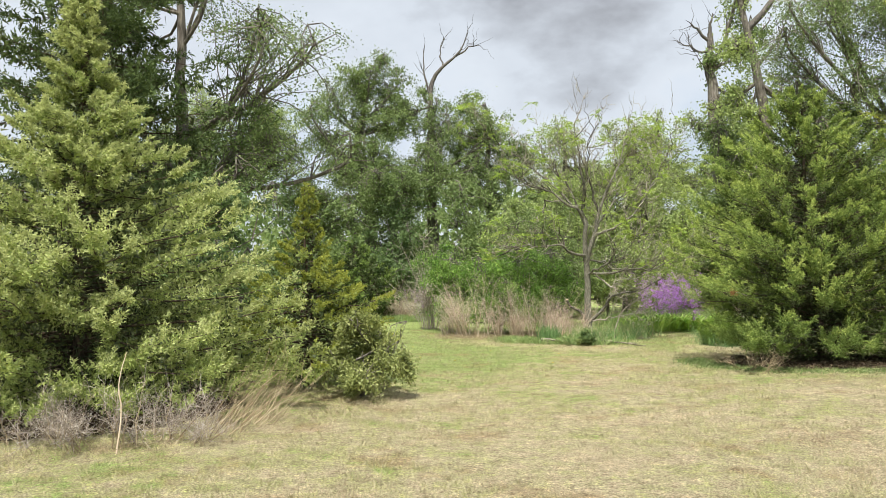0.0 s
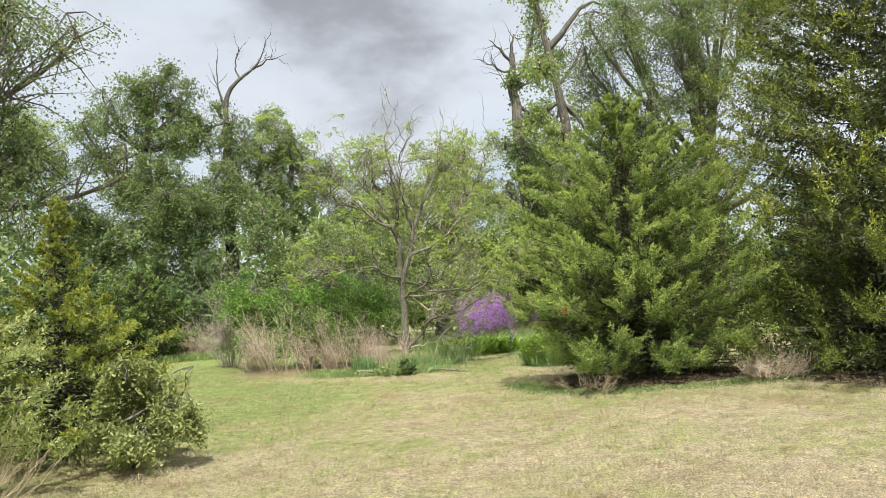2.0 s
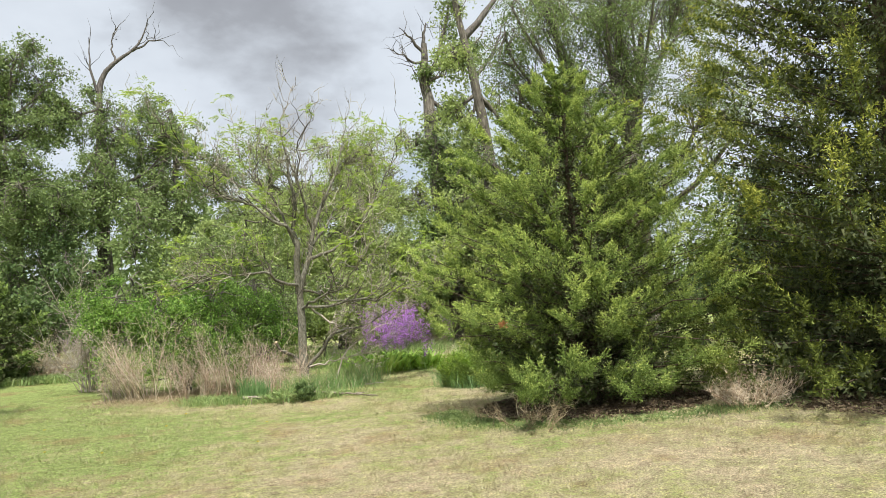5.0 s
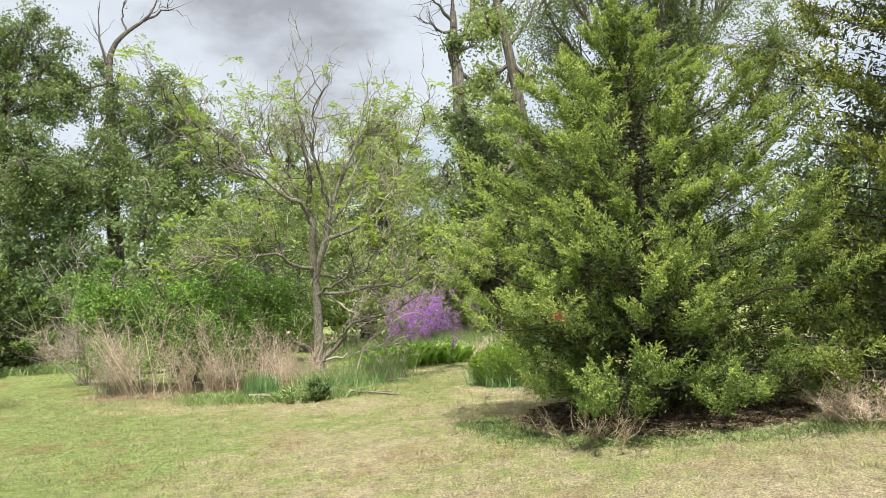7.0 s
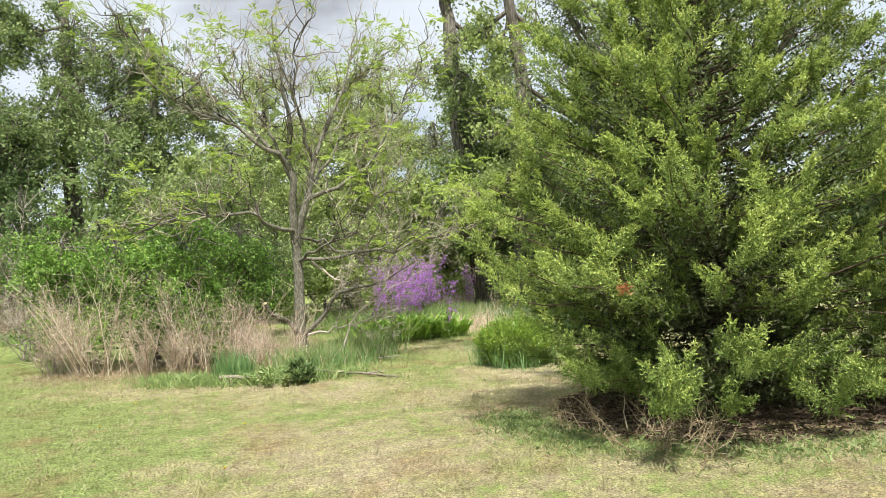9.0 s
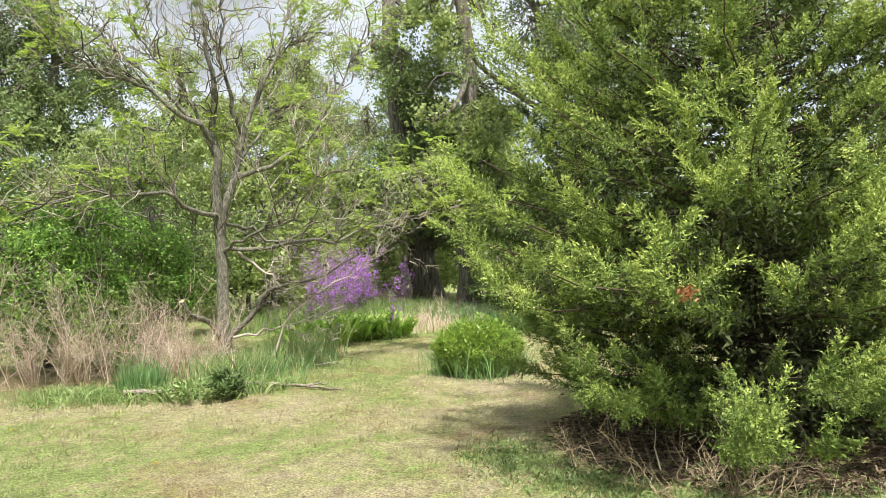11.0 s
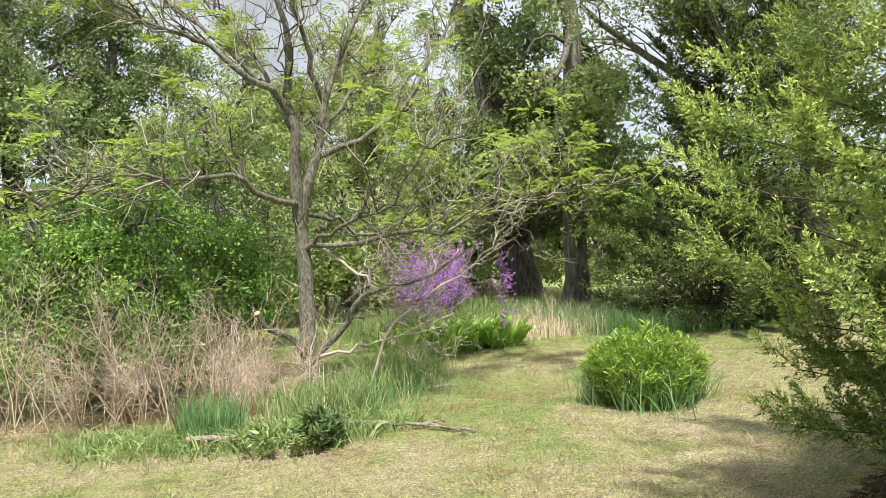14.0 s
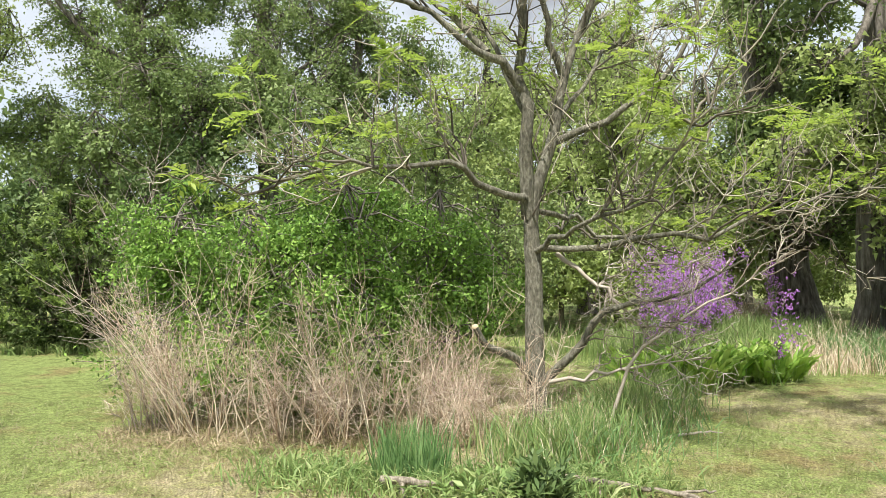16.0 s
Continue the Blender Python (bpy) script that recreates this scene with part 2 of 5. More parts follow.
BARK = bark_material("furrowed_bark", (0.055, 0.047, 0.04), (0.165, 0.147, 0.125), (0.33, 0.3, 0.262), scale=7, stretch=0.14, depth=1.0)
BARK_PALE = bark_material("smooth_grey_bark", (0.062, 0.058, 0.045), (0.175, 0.165, 0.128), (0.38, 0.365, 0.3), scale=15, stretch=0.38, depth=1.0)
TWIG_PALE = stem_material("pale_live_twig", (0.17, 0.145, 0.11), (0.33, 0.295, 0.23), (0.55, 0.51, 0.42))
DEADWOOD = bark_material("weathered_deadwood", (0.05, 0.044, 0.04), (0.12, 0.108, 0.098), (0.23, 0.21, 0.195))
LOGWOOD = bark_material("bleached_log_wood", (0.09, 0.075, 0.055), (0.25, 0.215, 0.17), (0.44, 0.39, 0.32), scale=14, depth=0.9)
BARK_RED = bark_material("cedar_bark", (0.03, 0.022, 0.016), (0.085, 0.062, 0.046), (0.18, 0.135, 0.10), stretch=0.12)
BROWNLEAF = leaf_material("brown_dead_leaf", (0.25, 0.10, 0.04), (0.42, 0.19, 0.08), (0.55, 0.3, 0.15), through=0.2)
YELLOW = leaf_material("yellow_petal", (0.6, 0.4, 0.02), (0.75, 0.55, 0.03), (0.85, 0.65, 0.06), through=0.2)
CUTWOOD = stem_material("cut_wood", (0.45, 0.33, 0.2), (0.6, 0.47, 0.31), (0.7, 0.58, 0.42))
LAWN = lawn_material("lawn", False)
LAWN_BLADES = lawn_material("lawn_blades", True)


# ---- builders ----
def put(name, V, F, mat, parent=None, label="", smooth=False):
    """One mesh object out of arrays: V (n, 3) corners, F (m, k) faces."""
    V, F = np.asarray(V, np.float32).reshape(-1, 3), np.asarray(F, np.int32)
    me = bpy.data.meshes.new(name)
    me.vertices.add(len(V))
    me.vertices.foreach_set("co", V.ravel())
    me.loops.add(F.size)
    me.loops.foreach_set("vertex_index", F.ravel())
    me.polygons.add(len(F))
    me.polygons.foreach_set("loop_start", np.arange(0, F.size, F.shape[1], dtype=np.int32))
    if smooth:
        me.polygons.foreach_set("use_smooth", np.ones(len(F), bool))
    me.update(calc_edges=True)
    me.materials.append(mat)
    ob = new(name, me)
    if parent:
        ob.parent = parent
    if label:
        tagged(ob, label)
    return ob


def rise_of_ground(x, y):
    """The low swell on which the cedars by the lawn stand."""
    return 0.25 * np.exp(-((x - 7.5) ** 2 / 13.5 + (y - 9.5) ** 2 / 18.0))


def thing(name, at, label, category, group="", kind=""):
    ob = new(name)
    ob.location = (at[0], at[1], at[2] + rise_of_ground(at[0], at[1]))
    return tagged(ob, label, category, group, kind)


def unit(a):
    return a / np.maximum(np.linalg.norm(a, axis=-1, keepdims=True), 1e-9)


def tubes(P, R, sides=5):
    """Tapered tubes along P (m, n, 3) with radii R (m, n)."""
    P, R = np.asarray(P, float), np.asarray(R, float)
    m, n = P.shape[:2]
    T = unit(np.gradient(P, axis=1))
    ref = np.where(np.abs(T[..., 2:3]) > 0.8, np.array([1.0, 0, 0]), np.array([0, 0, 1.0]))
    ref = np.repeat(ref[:, :1], n, axis=1)
    A = unit(np.cross(T, ref))
    B = np.cross(T, A)
    th = np.arange(sides) / sides * 2 * np.pi
    V = P[:, :, None] + R[:, :, None, None] * (np.cos(th)[:, None] * A[:, :, None] + np.sin(th)[:, None] * B[:, :, None])
    i = np.arange(m)[:, None, None] * n * sides
    j = np.arange(n - 1)[None, :, None] * sides
    k = np.arange(sides)[None, None, :]
    k2 = (k + 1) % sides
    F = np.stack([i + j + k, i + j + k2, i + j + sides + k2, i + j + sides + k], -1).reshape(-1, 4)
    return V.reshape(-1, 3), F


def kites(C, D, N, L, Wd, fold=0.12, belly=0.45):
    """Leaf-like four-cornered blades: foot C, way D, rough normal N, length L, width Wd."""
    D = unit(D)
    S = unit(np.cross(D, N))
    N = np.cross(S, D)
    L, Wd = np.asarray(L)[:, None], np.asarray(Wd)[:, None]
    mid = C + D * L * belly
    V = np.stack([C, mid + S * Wd / 2 + N * L * fold, C + D * L, mid - S * Wd / 2 + N * L * fold], 1)
    F = np.arange(len(C) * 4).reshape(-1, 4)
    return V.reshape(-1, 3), F


def spears(C, D, N, L, Wd, bend=0.15):
    """Three-cornered grass blades."""
    D = unit(D)
    S = unit(np.cross(D, N))
    L, Wd = np.asarray(L)[:, None], np.asarray(Wd)[:, None]
    V = np.stack([C - S * Wd / 2, C + S * Wd / 2, C + D * L], 1)
    return V.reshape(-1, 3), np.arange(len(C) * 3).reshape(-1, 3)


def ribbons(C, D, L, Wd, droop, rng):
    """Long arching blades, two pieces each."""
    D = unit(D)
    S = unit(np.cross(D, rng.normal(size=D.shape)))
    L, Wd = np.asarray(L)[:, None], np.asarray(Wd)[:, None]
    down = np.array([0, 0, -1.0])
    out = D * np.array([1, 1, 0.0])
    M = C + D * L * 0.55
    E = C + D * L * 0.9 + (out + down * 0.3) * L * droop
    V = np.stack([C - S * Wd / 2, C + S * Wd / 2, M + S * Wd / 2.4, M - S * Wd / 2.4, E], 1).reshape(-1, 3)
    b = np.arange(len(C))[:, None] * 5
    F = np.concatenate([b + np.array([[0, 1, 2]]), b + np.array([[0, 2, 3]]), b + np.array([[3, 2, 4]])])
    return V, F


def join(*sets):
    Vs, Fs, k = [], [], 0
    for V, F in sets:
        Vs.append(V)
        Fs.append(F + k)
        k += len(V)
    return np.concatenate(Vs), np.concatenate(Fs)


def curve(points, n):
    """A smooth line of n points through a few."""
    pts = np.asarray(points, float)
    if len(pts) == 2:
        s = np.linspace(0, 1, n)[:, None]
        return pts[0] * (1 - s) + pts[1] * s
    ext = np.concatenate([[2 * pts[0] - pts[1]], pts, [2 * pts[-1] - pts[-2]]])
    out = []
    for u in np.linspace(0, len(pts) - 1.0001, n):
        i = int(u)
        f = u - i
        a, b, c, d = ext[i:i + 4]
        out.append(0.5 * (2 * b + (c - a) * f + (2 * a - 5 * b + 4 * c - d) * f * f + (3 * b - a - 3 * c + d) * f ** 3))
    return np.array(out)


def wobble(P, amount, rng):
    """Crooked: pushes the inner points of lines P (m, n, 3) aside."""
    n = P.shape[1]
    w = np.sin(np.linspace(0, np.pi, n))[None, :, None]
    return P + rng.normal(size=P.shape) * amount * w


BROAD = ((0, 0.08, 0.2, 0.32, 0.45, 0.58, 0.7, 0.82, 0.92, 1.0), (0.86, 0.95, 1.0, 1.0, 0.95, 0.84, 0.68, 0.44, 0.21, 0.04))
CONE = ((0, 0.1, 0.22, 0.4, 0.5, 0.6, 0.74, 0.88, 1.0), (0.86, 0.98, 1.0, 0.9, 0.66, 0.4, 0.15, 0.06, 0.02))


def cedar(at, height, radius, seed, mat, tips, label, boughs=220, plumes=7, lets=24, needles=11, low=0.02, lean=(0, 0), size=0.36, plump=0.36, rise=0.5, grain=0.03, outline=BROAD, girth=0.022, crowd=1.25, steep=0.7, fresh=0.66, inner=16000, bare=0.0, extra=()):
    """A juniper: a trunk, upswept boughs, and plump plumes of scale leaves on their outer parts, with shade between them."""
    rng = np.random.default_rng(seed)
    tree = thing("cedar_tree", (*at, 0), label, "tree")
    z = np.linspace(0, height * 0.97, 14)
    trunk = np.stack([lean[0] * z / height + 0.05 * np.sin(z * 2), lean[1] * z / height + 0.04 * np.cos(z * 1.7), z], -1)[None]
    r = girth * height ** 0.9 * (1 - z / height) ** 0.8 + 0.008
    put("trunk", *tubes(trunk, r[None], 9), BARK_RED, tree, "shaggy reddish brown cedar trunk", True)
    i = np.arange(boughs)
    h = low + (0.98 - low) * ((i + rng.random(boughs)) / boughs) ** crowd
    az = i * 2.39996 + rng.normal(size=boughs) * 0.6
    L = radius * np.interp(h, *outline) * rng.uniform(0.68, 1.1, boughs)
    L *= 1 + 0.1 * np.sin(az * 3 + seed) + 0.1 * np.sin(az * 5 + h * 9)
    for j, (eh, ea, el) in enumerate(extra):
        h[j], az[j], L[j] = eh, radians(ea), el
    out = np.stack([np.cos(az), np.sin(az), 0 * az], -1)
    up = np.array([0, 0, 1.0])
    lift = L * rise * (1.2 * h + 0.05)
    base = np.stack([lean[0] * h, lean[1] * h, h * height], -1) - up * (lift * 0.75)[:, None]
    base[:, 2] = np.maximum(base[:, 2], 0.2)
    s = np.linspace(0, 1, 7)
    P = base[:, None] + out[:, None] * (L[:, None] * s)[..., None] + up * (lift[:, None] * (0.25 * s + 0.75 * s ** 2.0))[..., None]
    P = wobble(P, 0.05, rng)
    rad = (0.004 + 0.009 * L / radius)[:, None] * (1.05 - s)[None] + 0.002
    tagged(put("branchwork", *tubes(P, rad, 4), BARK_RED, tree, "thin brown boughs", True), kind="stuff")

    def along(bi, u):
        k = np.clip((u * 6).astype(int), 0, 5)
        f = (u * 6 - k)[:, None]
        return P[bi, k] * (1 - f) + P[bi, k + 1] * f

    # plumes: one at each bough's end, the others along its outer half
    n = boughs * plumes
    bi = np.repeat(i, plumes)
    u = 1 - rng.random(n) ** 1.2 * 0.7
    u[::plumes] = 1.0
    keep = (rng.random(n) > bare) & (rng.random(n) < 0.35 + L[bi] / radius)
    keep[::plumes] = True
    bi, u = bi[keep], u[keep]
    n = len(bi)
    A = along(bi, u)
    across = np.cross(out[bi], up)
    U = unit(out[bi] * 0.8 + across * (rng.normal(size=n) * 0.75)[:, None] + up * (rng.uniform(0.15, 1.35, n) * steep)[:, None])
    sl = size * rng.uniform(0.6, 1.3, n) * (0.42 + 0.68 * np.minimum(L[bi] / radius, 1))
    fat = plump * rng.uniform(0.75, 1.2, n)
    A = A - U * (sl * 0.3)[:, None]
    q = np.repeat(np.arange(n), lets)
    v = np.tile((np.arange(lets) + 0.5) / lets, n)
    perp = rng.normal(size=(len(q), 3))
    perp = unit(perp - U[q] * np.sum(perp * U[q], 1, keepdims=True))
    A2 = A[q] + U[q] * (sl[q] * v * 0.92)[:, None] + up * (0.16 * sl[q] * v ** 2)[:, None]
    U2 = unit(U[q] * 0.65 + perp * (1.2 - 0.8 * v)[:, None] + up * 0.1)
    s2 = sl[q] * fat[q] * np.interp(v, [0, 0.25, 0.6, 1], [0.7, 1.0, 0.85, 0.5]) * rng.uniform(0.75, 1.15, len(q))
    m = len(q) * needles
    si = np.repeat(np.arange(len(q)), needles)
    w = np.tile((np.arange(needles) + 0.4) / needles, len(q))
    C = A2[si] + U2[si] * (s2[si] * w)[:, None]
    D = unit(U2[si] + unit(rng.normal(size=(m, 3))) * (1.25 - 0.45 * w)[:, None])
    Ln = grain * rng.uniform(0.8, 1.45, m) * (1.1 - 0.3 * w)
    C[:, 2] = np.maximum(C[:, 2], 0.04)
    # fewer pale tips on low boughs, more on upper sides: shade and light as colour
    ripe_and_shade = rng.normal(size=n) * 0.11 - 0.45 * np.maximum(0.22 - h[bi], 0) / 0.22
    new_growth = (0.52 * v[si] + 0.4 * w + 0.25 * u[q][si] + 0.12 * perp[si][:, 2] + ripe_and_shade[q][si] + rng.normal(size=m) * 0.07) > fresh
    N = rng.normal(size=(m, 3))
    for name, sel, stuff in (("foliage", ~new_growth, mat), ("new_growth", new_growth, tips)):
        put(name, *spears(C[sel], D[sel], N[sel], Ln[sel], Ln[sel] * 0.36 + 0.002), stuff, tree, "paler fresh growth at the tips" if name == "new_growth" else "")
    # dark filler needles further in: the tree's inner shade put into their colour
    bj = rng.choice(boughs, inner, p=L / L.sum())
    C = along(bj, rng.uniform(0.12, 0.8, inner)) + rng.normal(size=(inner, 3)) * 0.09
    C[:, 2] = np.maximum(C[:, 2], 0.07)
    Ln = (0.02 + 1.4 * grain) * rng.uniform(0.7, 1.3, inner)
    tagged(put("inner_foliage", *spears(C, rng.normal(size=(inner, 3)), rng.normal(size=(inner, 3)), Ln, Ln * 0.42), CEDAR_SHADE, tree, "older dull needles within"), kind="stuff")
    return tree


def grow(tree, base, trunk, r0, limbs, seed, bark, leafmat, leaves, leaf=0.08, clump=0.3, twigs=26, twig_r=0.012, narrow=0.5, crooked=0.07, crown_name="crown", fuller=0, thrift=False):
    """A broadleaf tree. trunk: points from the foot up; limbs: (share up the trunk, x, y, z, rx, rz) - a limb to a mass
    of foliage of that half-width and half-height; everything relative to the tree's foot."""
    rng = np.random.default_rng(seed)
    line = curve(trunk, 16)
    line[1:-1] += rng.normal(size=(14, 3)) * 0.03
    tr = r0 * (1 - 0.78 * np.linspace(0, 1, 16) ** 0.9)
    tr[0] *= 1.35
    put("trunk", *tubes(line[None], tr[None], 10), bark, tree, "", True)
    total = sum(max(rx, 0.2) ** 2 * max(rz, 0.2) for *_, rx, rz in limbs)
    LP, LR, TP, TR, ends, share = [], [], [], [], [], []
    if fuller:
        more = []
        for f, x, y, z, rx, rz in limbs:
            for _ in range(fuller):
                q = unit(rng.normal(size=3)) * rng.uniform(0.8, 1.25)
                more.append((f, x + q[0] * rx, y + q[1] * rx, max(z + q[2] * rz, 0.6), rx * rng.uniform(0.45, 0.75), rz * rng.uniform(0.45, 0.75)))
        limbs = list(limbs) + more
        total = sum(max(rx, 0.2) ** 2 * max(rz, 0.2) for *_, rx, rz in limbs)
    for f, x, y, z, rx, rz in limbs:
        k = f * 15
        a = line[int(k)]
        c = np.array([x, y, z])
        mid = a * 0.5 + c * 0.5 + np.array([0, 0, -0.1 * np.linalg.norm(c - a)]) + rng.normal(size=3) * 0.12
        top = c + np.array([0, 0, rz * 0.7]) + rng.normal(size=3) * 0.15
        limb = curve([a, mid, c, top], 9)
        LP.append(limb)
        ra = max(tr[int(k)] * 0.46, 0.015)
        LR.append(ra * (1 - np.linspace(0, 0.85, 9)))
        nt = max(8, int(twigs * (rx * rx * rz) ** 0.6))
        q = rng.normal(size=(nt, 3))
        q = unit(q) * (rng.random((nt, 1)) ** 0.45) * np.array([rx, rx, rz]) * rng.uniform(0.8, 1.15, (nt, 1))
        e = c + q
        st = limb[rng.integers(3, 9, nt)]
        w = np.linspace(0, 1, 6)[None, :, None]
        tw = st[:, None] * (1 - w) + e[:, None] * w + np.array([0, 0, 1.0]) * (0.12 * np.sin(w * np.pi))
        TP.append(wobble(tw, crooked, rng))
        TR.append(np.full((nt, 1), twig_r * 1.4) * (1.1 - np.linspace(0, 1, 6))[None] + 0.002)
        ends.append(tw)
        share.append(np.full(nt, max(rx, 0.2) ** 2 * max(rz, 0.2) / total / nt))
    for p, r in zip(LP, LR):
        put("limb", *tubes(p[None], r[None], 7), bark, tree, "", True)
    TP, TR = np.concatenate(TP), np.concatenate(TR)
    pick = [0, 2, 5] if thrift else [0, 1, 2, 3, 4, 5]
    tagged(put("twig_growth", *tubes(TP[:, pick], TR[:, pick], 3 if thrift else 4), bark, tree, "", True), kind="stuff")
    if leaves:
        ends, share = np.concatenate(ends), np.concatenate(share)
        share = share * rng.uniform(0.0, 1.0, len(share)) ** 1.6
        n = leaves
        ti = rng.choice(len(ends), n, p=share / share.sum())
        u = 1 - rng.random(n) ** 1.4 * 0.5
        k = np.clip((u * 5).astype(int), 0, 4)
        ff = (u * 5 - k)[:, None]
        C = TP[ti, k] * (1 - ff) + TP[ti, k + 1] * ff + rng.normal(size=(n, 3)) * clump * np.array([1, 1, 0.75]) * rng.uniform(0.3, 1.0, (n, 1))
        C[:, 2] = np.maximum(C[:, 2], 0.05)
        D = unit(rng.normal(size=(n, 3)) + np.array([0, 0, -0.25]))
        Ln = leaf * rng.uniform(0.6, 1.35, n)
        N = rng.normal(size=(n, 3)) + np.array([0, 0, 1.0])
        put(crown_name, *(spears(C, D, N, Ln, Ln * 0.72) if thrift else kites(C, D, N, Ln, Ln * narrow)), leafmat, tree)
    return tree


def brush(tree, seed, stems, spread, height, mat, twigs=10, lean=0.25, r=0.006, at=(0, 0), tall=0.35, name="stem_growth", crowns=0, loose=0.34, twig_mat=None, way=(0, 0)):
    """A thicket of dry stems with fine side twigs. spread: half-widths of its foot."""
    rng = np.random.default_rng(seed)
    n = stems
    a = rng.random(n) * 2 * np.pi
    q = np.sqrt(rng.random(n))
    foot = np.stack([at[0] + np.cos(a) * q * spread[0], at[1] + np.sin(a) * q * spread[1], np.zeros(n)], -1)
    if crowns:
        pick = rng.integers(0, crowns, n)
        foot = foot[pick] + rng.normal(size=(n, 3)) * np.array([0.045, 0.045, 0])
        a, q = a[pick], q[pick]
    L = height * (1 - tall * q) * rng.uniform(0.35, 1.2, n)
    tilt = np.stack([np.cos(a) * lean * q, np.sin(a) * lean * q, np.ones(n)], -1) + rng.normal(size=(n, 3)) * np.array([loose, loose, 0.05]) + np.array([way[0], way[1], 0])
    tilt = unit(tilt)
    s = np.linspace(0, 1, 6)
    bend = rng.normal(size=(n, 3)) * 0.16 * np.array([1, 1, 0.3])
    P = foot[:, None] + tilt[:, None] * (L[:, None] * s)[..., None] + bend[:, None] * (L[:, None] * s ** 2)[..., None]
    P[..., 2] = np.maximum(P[..., 2], 0.004)
    P = wobble(P, 0.015, rng)
    R = r * rng.uniform(0.5, 1.3, (n, 1)) * (1.15 - s)[None] + 0.0008
    tagged(put(name, *tubes(P, R, 4), mat, tree, "", True), kind="stuff")
    m = n * twigs
    si = np.repeat(np.arange(n), twigs)
    u = 0.3 + 0.7 * rng.random(m)
    k = np.clip((u * 5).astype(int), 0, 4)
    f = (u * 5 - k)[:, None]
    A = P[si, k] * (1 - f) + P[si, k + 1] * f
    d = unit(tilt[si] * 0.45 + rng.normal(size=(m, 3)) * 0.75)
    tl = rng.uniform(0.08, 0.36, m) * (0.5 + 0.5 * height)
    w = np.linspace(0, 1, 3)
    Q = A[:, None] + d[:, None] * (tl[:, None] * w)[..., None] + np.array([0, 0, 1.0]) * (tl[:, None] * 0.3 * w ** 2)[..., None]
    Q = wobble(Q, 0.03, rng)
    tagged(put("twig_growth", *tubes(Q, np.full((m, 1), r * 0.4) * (1.2 - w)[None], 3), twig_mat or mat, tree), kind="stuff")


def sward(name, seed, n, area, length, width, mat, label, category, droop=0.25, spread=0.35, clump=None, parent=None):
    """Standing grass as one mesh. area(rng, n) gives the feet (n, 2)."""
    rng = np.random.default_rng(seed)
    xy = area(rng, n)
    C = np.concatenate([xy, rise_of_ground(xy[:, :1], xy[:, 1:])], 1)
    D = np.stack([rng.normal(size=len(C)) * spread, rng.normal(size=len(C)) * spread, np.ones(len(C))], -1)
    Ln = length * rng.uniform(0.45, 1.2, len(C))
    ob = put(name, *ribbons(C, D, Ln, width * rng.uniform(0.6, 1.3, len(C)), droop, rng), mat, parent)
    if parent is None:
        tagged(ob, label, category, kind="stuff")
    return ob


def disc(cx, cy, rx, ry):
    def area(rng, n):
        a, q = rng.random(n) * 2 * np.pi, np.sqrt(rng.random(n))
        return np.stack([cx + np.cos(a) * q * rx, cy + np.sin(a) * q * ry], -1)
    return area


def strip(points, half):
    pts = np.asarray(points, float)

    def area(rng, n):
        k = rng.integers(0, len(pts) - 1, n)
        f = rng.random((n, 1))
        return pts[k] * (1 - f) + pts[k + 1] * f + rng.normal(size=(n, 2)) * half
    return area


# ---- ground ----
def ground_sheet():
    """One sheet to the horizon, gently uneven, finer near the walk."""
    xs = np.concatenate([[-900, -300, -100, -50], np.linspace(-30, 40, 141), [60, 110, 300, 900]])
    ys = np.concatenate([[-900, -300, -100, -40], np.linspace(-20, 50, 141), [70, 120, 300, 900]])
    X, Y = np.meshgrid(xs, ys)
    Z = 0.018 * np.sin(X * 1.3 + 0.6 * Y) * np.sin(Y * 0.9 - 0.4 * X) + 0.012 * np.sin(X * 2.9 + 1) * np.sin(Y * 2.3)
    Z = Z * np.exp(-np.maximum(np.hypot(X - 3, Y - 14) - 25, 0) / 8) - 0.012 + rise_of_ground(X, Y)
    nx, ny = len(xs), len(ys)
    i = (np.arange(ny - 1)[:, None] * nx + np.arange(nx - 1)[None]).reshape(-1, 1)
    F = i + np.array([[0, 1, nx + 1, nx]])
    ob = put("ground", np.stack([X, Y, Z], -1), F, LAWN, None, "", True)
    tagged(ob, "mown lawn of straw-coloured and green grass", "ground", kind="structure")


ground_sheet()


def lawn_blades():
    rng = np.random.default_rng(5)
    n = 270000
    y = 2.5 + 17.5 * rng.random(n) ** 1.25
    x = rng.uniform(-4.5, 10.5, n)
    patch = 0.5 + 0.5 * np.sin(x * 2.1 + 1.3 * np.sin(y * 1.7)) * np.sin(y * 2.4 + np.sin(x * 1.1))
    k = rng.random(n) < 0.45 + 0.55 * patch
    x, y = x[k], y[k]
    n = len(x)
    C = np.stack([x, y, rng.uniform(-0.015, 0.005, n) + rise_of_ground(x, y)], -1)
    D = np.stack([rng.normal(size=n) * 1.1, rng.normal(size=n) * 1.1, np.ones(n)], -1)
    L = rng.uniform(0.015, 0.038, n) * (0.7 + 0.6 * patch[k])
    ob = put("lawn_grass", *spears(C, D, rng.normal(size=(n, 3)), L, rng.uniform(0.004, 0.008, n)), LAWN_BLADES)
    tagged(ob, "short dry and green blades of mown grass", "grass", kind="stuff")


lawn_blades()


